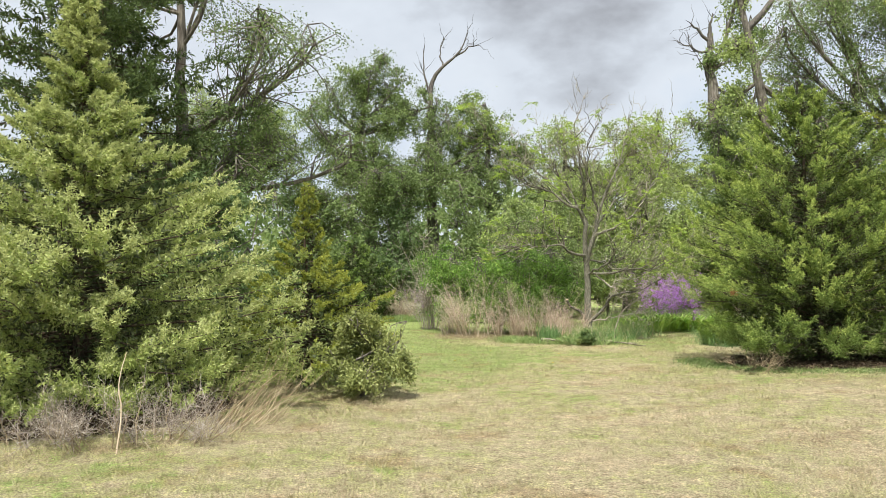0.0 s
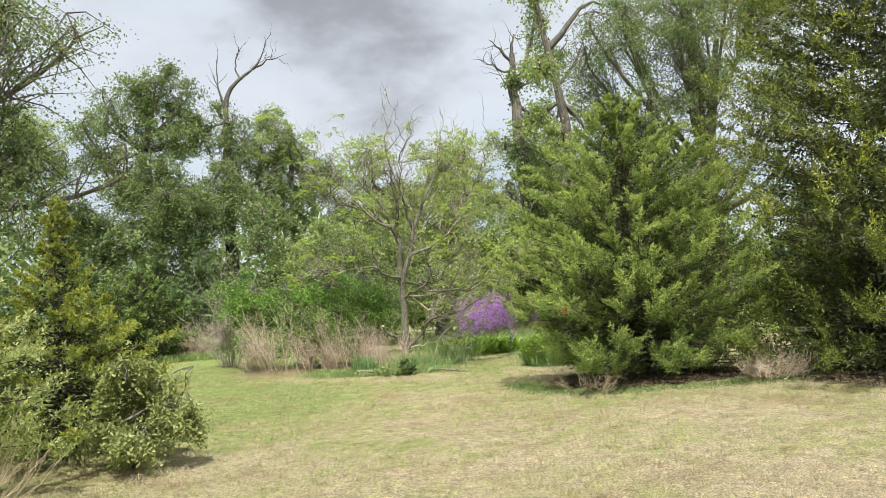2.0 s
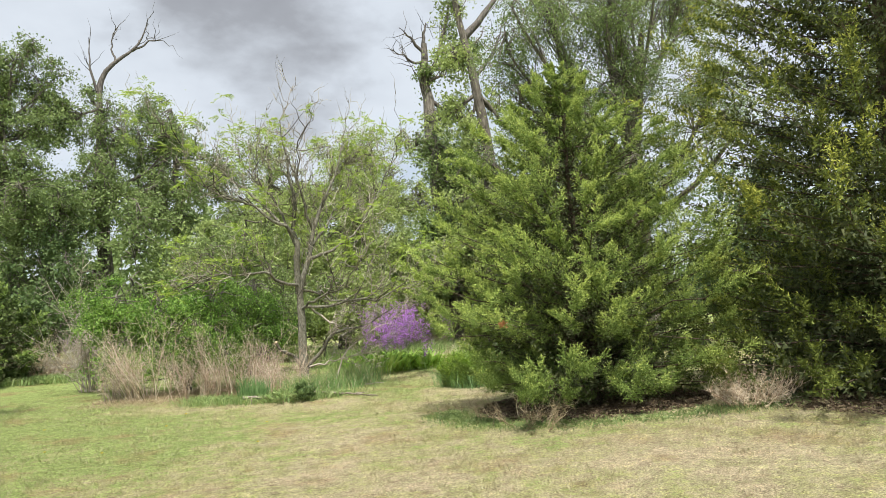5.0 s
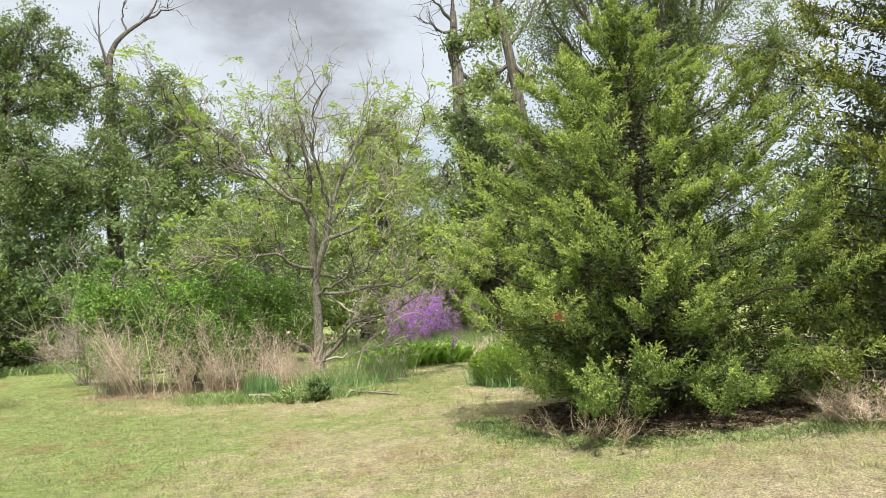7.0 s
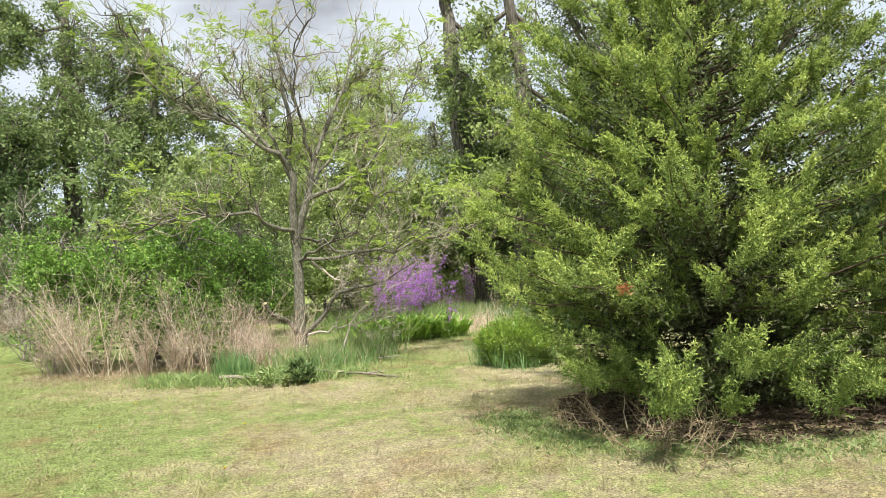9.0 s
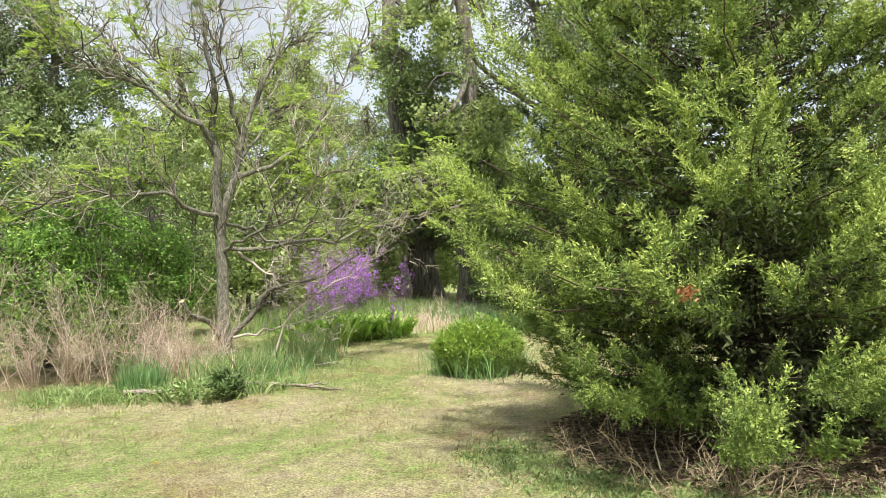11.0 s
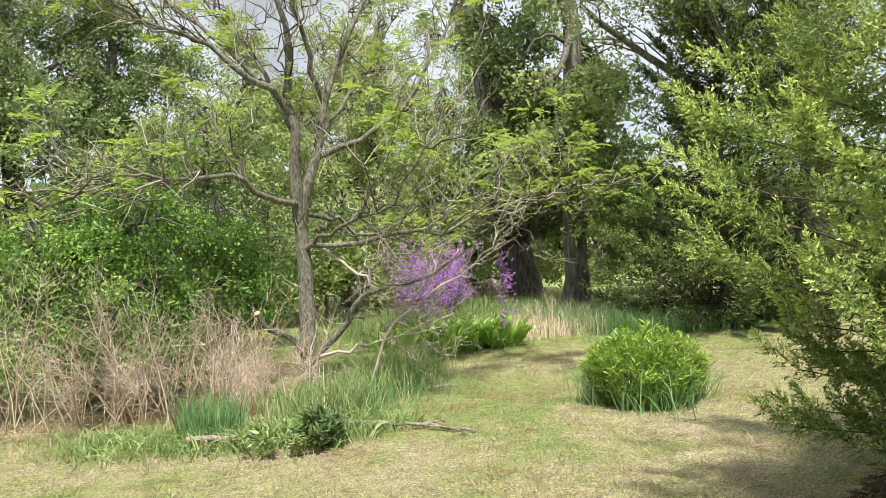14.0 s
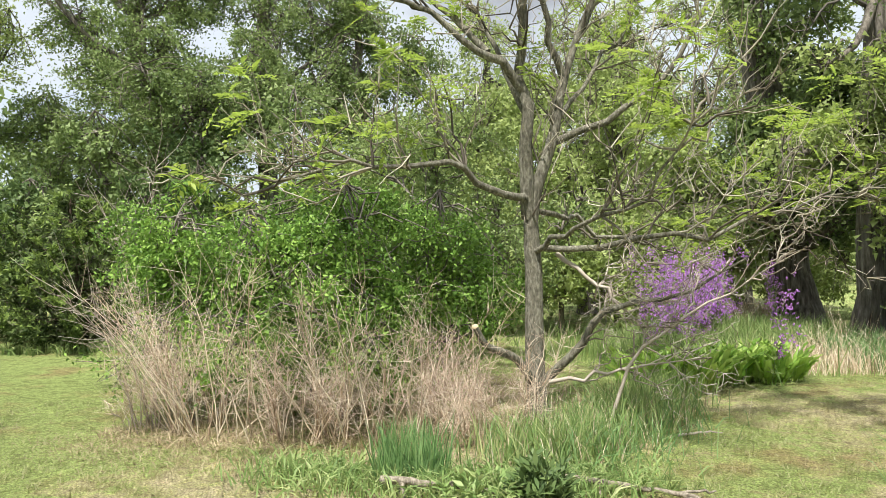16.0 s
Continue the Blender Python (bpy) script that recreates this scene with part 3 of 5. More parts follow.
def lawn_tufts():
    """Thicker tufts that the mower left, scattered in drifts."""
    rng = np.random.default_rng(6)
    n, per = 7000, 13
    x, y = rng.uniform(-4, 9, n), 3 + 17 * rng.random(n)
    q = np.repeat(np.arange(n), per)
    m = len(q)
    r = rng.uniform(0.015, 0.06, n)
    px, py = x[q] + rng.normal(size=m) * r[q], y[q] + rng.normal(size=m) * r[q]
    C = np.stack([px, py, rise_of_ground(px, py) - 0.01], -1)
    D = np.stack([rng.normal(size=m) * 0.7, rng.normal(size=m) * 0.7, np.ones(m)], -1)
    L = rng.uniform(0.03, 0.065, n)[q] * rng.uniform(0.6, 1.2, m)
    ob = put("lawn_tuft_growth", *spears(C, D, rng.normal(size=(m, 3)), L, rng.uniform(0.006, 0.011, m)), LAWN_BLADES)
    tagged(ob, "thicker tufts of grass in the mown lawn", "grass", kind="stuff")


lawn_tufts()

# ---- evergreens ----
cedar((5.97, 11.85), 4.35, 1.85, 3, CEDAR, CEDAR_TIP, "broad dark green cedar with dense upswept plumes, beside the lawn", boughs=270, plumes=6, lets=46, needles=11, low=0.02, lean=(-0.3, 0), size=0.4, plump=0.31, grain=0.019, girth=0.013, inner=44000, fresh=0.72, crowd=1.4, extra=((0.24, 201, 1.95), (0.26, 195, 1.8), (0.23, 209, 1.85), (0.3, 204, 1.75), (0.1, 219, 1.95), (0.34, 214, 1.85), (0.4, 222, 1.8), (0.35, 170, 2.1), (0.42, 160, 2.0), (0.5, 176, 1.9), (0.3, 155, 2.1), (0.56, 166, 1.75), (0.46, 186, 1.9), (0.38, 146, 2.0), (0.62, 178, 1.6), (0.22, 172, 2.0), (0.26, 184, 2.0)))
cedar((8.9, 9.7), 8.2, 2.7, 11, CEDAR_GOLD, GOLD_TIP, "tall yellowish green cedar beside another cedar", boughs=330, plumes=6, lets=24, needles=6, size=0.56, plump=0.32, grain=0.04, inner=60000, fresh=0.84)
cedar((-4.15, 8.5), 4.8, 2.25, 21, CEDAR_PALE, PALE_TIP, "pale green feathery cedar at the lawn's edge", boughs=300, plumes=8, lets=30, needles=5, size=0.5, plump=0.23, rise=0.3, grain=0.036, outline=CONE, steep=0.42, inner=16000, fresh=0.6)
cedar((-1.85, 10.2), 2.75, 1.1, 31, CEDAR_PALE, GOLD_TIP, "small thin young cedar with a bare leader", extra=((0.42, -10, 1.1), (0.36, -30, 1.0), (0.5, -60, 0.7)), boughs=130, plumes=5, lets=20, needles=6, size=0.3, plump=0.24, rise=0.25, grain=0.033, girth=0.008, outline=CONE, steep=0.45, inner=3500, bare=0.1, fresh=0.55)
cedar((10.4, 19.4), 6.0, 1.9, 41, CEDAR_DEEP, CEDAR, "dark cedar standing in tall grass behind the lawn", boughs=170, plumes=6, lets=16, needles=6, size=0.46, grain=0.048, inner=12000)
cedar((-6.3, 13.6), 9.5, 2.6, 51, CEDAR_DEEP, CEDAR_DEEP, "tall dark cedar behind the pale one", boughs=170, plumes=7, lets=12, needles=5, size=0.7, grain=0.085, rise=0.1, steep=0.35, inner=8000)
cedar((-2.9, 24.8), 2.6, 1.4, 61, CEDAR_DEEP, CEDAR, "low dark cedar under the trees", boughs=80, plumes=5, lets=10, needles=5, size=0.4, grain=0.08, inner=2500)

# ---- broadleaf trees behind ----
TREE_ROWS = (
    ("shade_tree", "dark-trunked elm with an airy green crown", (-3.1, 29.8), [(0, 0, 0), (0.2, 0, 3.5), (-0.3, 0, 6.5), (0.2, 0, 9.2)], 0.32,
     [(0.9, -0.3, 0, 9.0, 1.4, 1.3), (0.75, 0.9, -0.3, 7.4, 1.4, 1.1), (0.65, -1.7, 0, 6.8, 1.3, 1.0), (0.5, 0.2, -0.6, 4.8, 1.9, 1.3), (0.5, -2.2, 0.3, 4.4, 1.6, 1.2), (0.85, 0.9, 0, 8.7, 1.0, 0.9), (0.75, -1.5, 0.2, 8.2, 1.1, 0.9), (0.55, 0.4, -0.5, 6.1, 1.7, 1.0), (0.55, -1.0, -0.3, 5.6, 1.5, 0.9)], 24000, ELM, BARK),
    ("snag_tree", "elm with a dead grey forked top above its green crown", (-0.5, 30.0), [(0, 0, 0), (0.1, 0, 4), (0, 0, 7.5), (0, 0, 9.0)], 0.3,
     [(0.8, -0.9, -0.2, 7.7, 1.1, 1.1), (0.75, 0.7, -0.2, 7.2, 1.2, 1.2), (0.6, 0, -0.7, 5.4, 1.8, 1.4), (0.5, 1.8, 0, 6.3, 1.3, 1.2), (0.4, -1.4, 0, 3.8, 1.5, 1.3)], 15000, ELM, BARK),
    ("shade_tree", "rounded green elm among the tree row", (2.1, 29.5), [(0, 0, 0), (-0.1, 0, 3), (-0.3, 0, 6), (-0.3, 0, 7.6)], 0.26,
     [(0.95, -0.4, 0, 7.4, 1.3, 1.2), (0.7, 0.9, 0, 5.9, 1.3, 1.1), (0.6, -0.8, -0.5, 4.7, 1.5, 1.3), (0.4, 1.2, -0.5, 3.6, 1.5, 1.2)], 13000, ELM, BARK),
    ("shade_tree", "slim pale green tree in the tree row", (4.9, 30.5), [(0, 0, 0), (0, 0, 3), (0.1, 0, 6), (0, 0, 7.4)], 0.2,
     [(0.95, 0, 0, 6.8, 1.0, 1.0), (0.7, 0.9, 0, 5.2, 1.4, 1.1), (0.6, -0.9, -0.4, 4.4, 1.4, 1.2), (0.4, 0.3, -0.6, 3.0, 1.7, 1.1)], 11000, ELM_PALE, BARK),
    ("shade_tree", "pale green leafy tree in the tree row", (7.4, 30.0), [(0, 0, 0), (0, 0, 3), (0.2, 0, 6), (0.3, 0, 7.2)], 0.2,
     [(0.95, 0.2, 0, 6.6, 1.2, 1.1), (0.7, -0.9, 0, 5.0, 1.4, 1.1), (0.6, 1.0, -0.4, 4.6, 1.5, 1.2), (0.4, 0.0, -0.6, 3.0, 1.8, 1.2)], 11000, ELM_PALE, BARK),
    ("shade_tree", "hazy pale green tree at the back of the row", (9.0, 31.5), [(0, 0, 0), (0, 0, 3), (0.2, 0, 6), (0.1, 0, 7.8)], 0.2,
     [(0.95, 0.0, 0, 7.0, 1.3, 1.1), (0.7, -1.1, 0, 5.6, 1.4, 1.2), (0.6, 1.0, -0.2, 5.4, 1.4, 1.3), (0.4, 0.0, -0.4, 3.4, 1.8, 1.3)], 10000, ELM_PALE, BARK),
    ("shade_tree", "hazy pale green tree behind two old trunks", (12.0, 31.0), [(0, 0, 0), (0, 0, 3), (-0.2, 0, 6), (-0.3, 0, 8.0)], 0.2,
     [(0.95, -0.4, 0, 7.6, 1.4, 1.3), (0.7, 1.1, 0, 6.0, 1.5, 1.2), (0.6, -1.2, -0.2, 5.2, 1.5, 1.3), (0.4, 0.3, -0.4, 3.4, 1.8, 1.3)], 10000, ELM_PALE, BARK),
    ("shade_tree", "wide elm with long spreading dark limbs", (12.8, 19.8), [(0, 0, 0), (0.1, 0, 2.5), (0, 0, 5.0), (0.5, 0, 8.5)], 0.36,
     [(0.6, -2.6, -0.4, 8.4, 1.7, 1.3), (0.8, -0.6, 0, 10.0, 2.0, 1.5), (0.9, 1.8, 0, 9.4, 2.0, 1.6), (0.5, -2.4, -1.0, 6.0, 1.5, 1.1), (0.5, 1.4, -1.5, 6.5, 1.9, 1.4), (0.4, -0.6, -1, 4.4, 1.7, 1.2), (0.5, -3.3, -0.6, 5.0, 1.5, 1.0), (0.6, -0.8, -0.8, 7.2, 1.8, 1.2), (0.7, -3.6, -0.2, 7.4, 1.4, 1.0)], 33000, ELM, BARK),
    ("shade_tree", "big airy tree with fine sparse young leaves", (-5.6, 15.6), [(0, 0, 0), (0.2, 0, 2.5), (0.1, 0, 5), (0, 0, 8.5)], 0.26,
     [(0.6, 1.6, 0.2, 6.4, 1.5, 1.2), (0.8, 0.6, 0, 8.0, 1.6, 1.3), (0.9, -1.2, 0, 8.0, 1.8, 1.5), (0.5, -1.6, -0.2, 5.4, 1.8, 1.2), (0.4, 1.3, -0.2, 4.2, 1.6, 1.1), (0.3, -0.6, -0.4, 3.4, 1.7, 1.1), (0.5, 2.0, 0.2, 3.8, 1.3, 1.1)], 13000, ELM, BARK),
    ("shade_tree", "leaning grey-trunked tree by the lawn's far end", (-7.6, 28.4), [(0, 0, 0), (-0.6, 0, 2.4), (-1.4, 0, 4.4), (-1.8, 0, 6.4)], 0.24,
     [(0.9, -1.8, 0, 6.4, 1.8, 1.4), (0.7, 0.3, 0, 5.6, 1.5, 1.2), (0.6, -2.6, 0, 4.4, 1.5, 1.2), (0.6, 0.8, 0.4, 7.2, 1.5, 1.3)], 13000, ELM_PALE, BARK),
    ("shade_tree", "leafy tree closing the lawn's far end", (-11.0, 26.0), [(0, 0, 0), (0, 0, 3), (0, 0, 6), (0, 0, 8)], 0.25,
     [(0.9, 0, 0, 7.8, 1.9, 1.6), (0.7, 1.4, 0, 5.6, 1.7, 1.3), (0.6, -1.4, 0, 5, 1.7, 1.4), (0.4, 0.3, -0.4, 3.4, 1.9, 1.4)], 12000, ELM, BARK),
    ("shade_tree", "leafy tree behind the tall cedar", (16.0, 13.0), [(0, 0, 0), (0, 0, 3), (0, 0, 6), (0, 0, 8.5)], 0.3,
     [(0.9, 0, 0, 8.8, 2.1, 1.7), (0.7, 1.4, 0, 6.4, 1.9, 1.5), (0.6, -1.6, 0, 6.0, 1.9, 1.5), (0.4, 0.0, -0.4, 3.6, 2.1, 1.5)], 12000, ELM, BARK),
)
for k, (nm, label, (x, y), trunk, r0, limbs, leaves, lm, bark) in enumerate(TREE_ROWS):
    far = math.hypot(x - 1, y - 8) > 9
    grow(thing(nm, (x, y, 0), label, "tree", "trees behind the lawn"), None, trunk, r0, limbs, 100 + k, bark, lm, int(leaves * (2.9 if y > 22 else 3.4)), leaf=0.074 if y > 22 else 0.052, clump=0.19, twigs=34, fuller=2, thrift=far)


def bare_limbs(tree, lines, seed, mat, name="dead_limb", side=6, r_side=0.012):
    """Dead crooked limbs: (points, foot radius), each with short side twigs."""
    rng = np.random.default_rng(seed)
    P = np.array([curve(p, 10) for p, _ in lines])
    P = wobble(P, 0.03, rng)
    R = np.array([1.3 * r * (1 - np.linspace(0, 0.85, 10)) for _, r in lines])
    for p, r in zip(P, R):
        put(name, *tubes(p[None], r[None], 7), mat, tree, "weathered grey dead limb", True)
    m = len(lines) * side
    si = np.repeat(np.arange(len(lines)), side)
    k = rng.integers(4, 10, m)
    A = P[si, k]
    d = unit((P[si, 9] - P[si, 4]) * 0.5 + rng.normal(size=(m, 3)) * 0.55 + np.array([0, 0, 0.2]))
    L = rng.uniform(0.3, 1.0, m)
    w = np.linspace(0, 1, 5)
    Q = wobble(A[:, None] + d[:, None] * (L[:, None] * w)[..., None], 0.05, rng)
    tagged(put("dead_twig_growth", *tubes(Q, r_side * (1.15 - w)[None] * np.ones((m, 1)), 4), mat, tree, "", True), kind="stuff")


for ob in [o for o in scene.objects if o.name.startswith("snag_tree")]:
    bare_limbs(ob, [([(0, 0, 8.9), (0.1, 0, 9.4), (0.55, 0, 10.0), (1.15, 0, 10.5), (1.45, 0, 11.2)], 0.085), ([(0, 0, 8.6), (-0.22, 0, 9.6), (-0.3, 0, 10.7)], 0.045), ([(1.0, 0, 10.35), (1.6, 0, 10.75), (2.0, 0, 10.8)], 0.035), ([(0.5, 0, 9.95), (0.4, 0.1, 10.6), (0.5, 0, 11.0)], 0.03)], 7, DEADWOOD)

# two half-dead trees with pale broken tops
a = thing("half_dead_tree", (10.0, 25.0, 0), "old half-dead tree with a thick furrowed trunk and broken bare top", "tree", "half-dead trees")
grow(a, None, [(0, 0, 0), (-0.15, 0.2, 2.2), (-0.5, 0.6, 5.5), (-0.7, 0.7, 8.2), (-0.72, 0.7, 9.9)], 0.42,
     [(0.35, -0.9, -0.3, 3.4, 1.4, 1.0), (0.5, 0.6, 0.2, 4.4, 1.0, 1.1), (0.75, -0.2, 0.4, 7.4, 0.7, 0.9), (0.3, -1.9, 0.2, 2.6, 1.1, 0.8), (0.9, 0.5, 0.3, 9.6, 0.7, 0.9), (0.85, -0.6, 0.6, 8.6, 0.6, 0.8), (0.6, -0.7, 0.4, 6.0, 0.8, 0.8), (0.3, -0.5, -1.0, 2.9, 1.1, 0.8), (0.4, 0.2, -0.9, 4.3, 1.1, 1.0), (0.5, -0.9, -0.4, 5.4, 0.9, 0.9), (0.8, 0.0, 0.4, 10.6, 0.5, 0.7), (0.55, 0.4, 0.0, 6.0, 0.9, 0.9), (0.2, 0.1, -1.1, 2.1, 1.0, 0.7), (0.2, -1.2, -0.9, 2.0, 0.8, 0.6), (0.25, 0.9, -0.8, 2.6, 0.8, 0.7)], 201, BARK, ELM, 27000, leaf=0.095, clump=0.2, fuller=1, thrift=True)
bare_limbs(a, [([(-0.72, 0.7, 9.4), (-0.74, 0.7, 10.0), (-0.62, 0.7, 10.6)], 0.085), ([(-0.7, 0.7, 9.5), (-1.1, 0.7, 10.0), (-1.55, 0.7, 10.35)], 0.055), ([(-0.7, 0.7, 9.2), (-1.2, 0.7, 9.3), (-1.95, 0.7, 9.65)], 0.045), ([(-0.62, 0.66, 7.8), (-0.95, 0.6, 8.6), (-1.3, 0.6, 9.2)], 0.032)], 8, DEADWOOD)
b = thing("half_dead_tree", (9.9, 22.9, 0), "tall thin-trunked half-dead tree with leaning dead limbs", "tree", "half-dead trees")
grow(b, None, [(0, 0, 0), (-0.05, -0.2, 2.5), (-0.1, -0.4, 5.5), (-0.3, -0.4, 7.4), (-0.65, -0.3, 9.2), (-1.0, -0.3, 11.0)], 0.26,
     [(0.92, -0.9, -0.2, 10.6, 0.9, 1.1), (0.75, -0.9, -0.3, 8.3, 0.8, 0.9), (0.4, 0.5, -0.4, 4.2, 0.9, 0.8), (0.3, -0.7, -0.3, 2.9, 1.1, 0.9), (0.6, 0.4, -0.3, 7.0, 0.6, 0.8), (0.35, -0.2, -0.9, 3.5, 0.8, 0.8), (0.45, 0.6, -0.3, 4.9, 0.7, 0.7), (0.55, -0.5, -0.3, 6.0, 0.7, 0.9), (0.3, 0.0, -1.0, 2.4, 0.9, 0.8), (0.4, -0.3, -0.9, 3.8, 0.8, 0.8), (0.2, 0.3, -0.9, 1.9, 0.8, 0.55), (0.35, 0.5, -0.9, 3.0, 0.7, 0.7), (0.6, -0.9, -0.2, 6.6, 0.7, 0.9)], 202, BARK, ELM_PALE, 20000, leaf=0.09, clump=0.2, fuller=1, thrift=True)
bare_limbs(b, [([(-0.62, -0.3, 9.0), (0.1, -0.3, 9.75), (0.75, -0.3, 10.5), (1.55, -0.3, 10.5)], 0.095), ([(-0.3, -0.4, 7.9), (0.35, -0.3, 8.7), (0.7, -0.3, 9.7)], 0.05), ([(-0.1, -0.4, 5.2), (-0.8, -0.6, 5.3), (-1.3, -0.6, 4.8)], 0.035)], 9, DEADWOOD)

# undergrowth under the trees
# the last row is an added bush that darkens the gap between two cedars
UNDER = ((-9.5, 24.0, 1.9, 3.0, ELM), (-6.0, 31.5, 2.2, 4.5, ELM), (-4.8, 27.4, 1.6, 3.2, ELM_DARK), (-3.4, 27.6, 1.8, 4.6, ELM), (-1.6, 27.4, 1.8, 4.6, ELM_DARK), (0.6, 26.6, 1.9, 5.0, ELM), (2.6, 25.6, 1.7, 4.4, ELM_PALE), (4.2, 27.0, 1.9, 5.6, ELM_PALE),
         (5.6, 25.6, 1.5, 4.6, ELM_PALE), (7.4, 27.6, 1.8, 5.6, ELM_PALE), (8.0, 25.2, 1.1, 3.8, ELM_PALE), (10.2, 30.6, 1.6, 2.6, ELM_PALE), (12.6, 29.6, 1.6, 3.2, ELM_PALE), (14.8, 26.5, 1.8, 3.6, ELM), (13.0, 27.0, 1.7, 4.6, ELM_PALE), (13.4, 23.0, 1.9, 5.0, ELM), (15.0, 17.5, 2.0, 4.0, ELM), (-7.0, 18.5, 2.0, 4.6, ELM_DARK), (-4.2, 13.0, 1.5, 3.4, ELM_DARK), (13.2, 14.0, 1.6, 3.6, ELM_DARK), (3.0, 22.2, 1.6, 3.8, ELM), (7.3, 25.3, 1.1, 2.2, ELM_PALE), (9.2, 28.6, 1.2, 1.8, ELM_PALE), (10.3, 13.2, 1.4, 3.6, ELM_DARK))
for k, (x, y, r, h, lm) in enumerate(UNDER):
    t = thing("understory_bush", (x, y, 0), "leafy wild bush in the undergrowth below the trees", "bush", "undergrowth")
    grow(t, None, [(0, 0, 0), (0.1, 0, h * 0.3), (0, 0, h * 0.6)], 0.06, [(0.3, -r * 0.5, 0, h * 0.35, r * 0.7, h * 0.3), (0.5, r * 0.5, 0, h * 0.4, r * 0.7, h * 0.32), (0.9, 0, 0.1, h * 0.75, r * 0.75, h * 0.27), (0.3, 0, -r * 0.5, h * 0.35, r * 0.7, h * 0.3)],
         300 + k, BARK, lm, 24000 if y < 24 else 14500, leaf=0.058 if y < 24 else 0.095, clump=0.2, twigs=22, fuller=1, thrift=y >= 24 or abs(x - 3) > 4)


def far_woods():
    rng = np.random.default_rng(77)
    n = 45000
    x = rng.uniform(-60, 70, n)
    top = 5.5 + 2.0 * np.sin(x * 0.31) + 1.3 * np.sin(x * 0.83 + 1) + 0.8 * np.sin(x * 2.1)
    z = top * rng.random(n) ** 0.8
    y = 46 + rng.normal(size=n) * 3 - z * 0.2
    C = np.stack([x, y, z + 0.1], -1)
    L = rng.uniform(0.25, 0.55, n)
    ob = put("far_woods", *spears(C, rng.normal(size=(n, 3)), rng.normal(size=(n, 3)), L, L * 0.8), ELM)
    tagged(ob, "hazy green woods far behind", "woods", kind="stuff")


far_woods()

# ---- the brush island: shrub, small tree, dry thicket ----
shrub = thing("green_shrub", (1.5, 19.6, 0), "dense fresh green leafy shrub behind dry brush", "shrub")
grow(shrub, None, [(0, 0, 0), (0.1, 0, 0.7), (0, 0, 1.3)], 0.05,
     [(0.3, -1.3, -0.1, 1.4, 0.85, 0.8), (0.5, -0.5, -0.6, 1.25, 0.9, 0.8), (0.6, 0.5, -0.5, 1.35, 0.95, 0.85), (0.7, 1.3, -0.1, 1.2, 0.9, 0.85), (0.9, 0.0, 0.2, 1.7, 1.1, 0.6), (0.4, -1.55, 0.4, 1.5, 0.8, 0.75), (0.3, 0.3, -0.9, 0.8, 1.2, 0.6), (0.3, 1.6, -0.5, 0.8, 0.7, 0.6), (0.2, -1.3, -0.6, 0.5, 0.8, 0.45), (0.2, -0.4, -0.9, 0.45, 0.8, 0.4), (0.2, 0.7, -0.9, 0.45, 0.8, 0.4)],
     401, BARK, SHRUB, 84000, leaf=0.049, clump=0.11, twigs=80, twig_r=0.006)


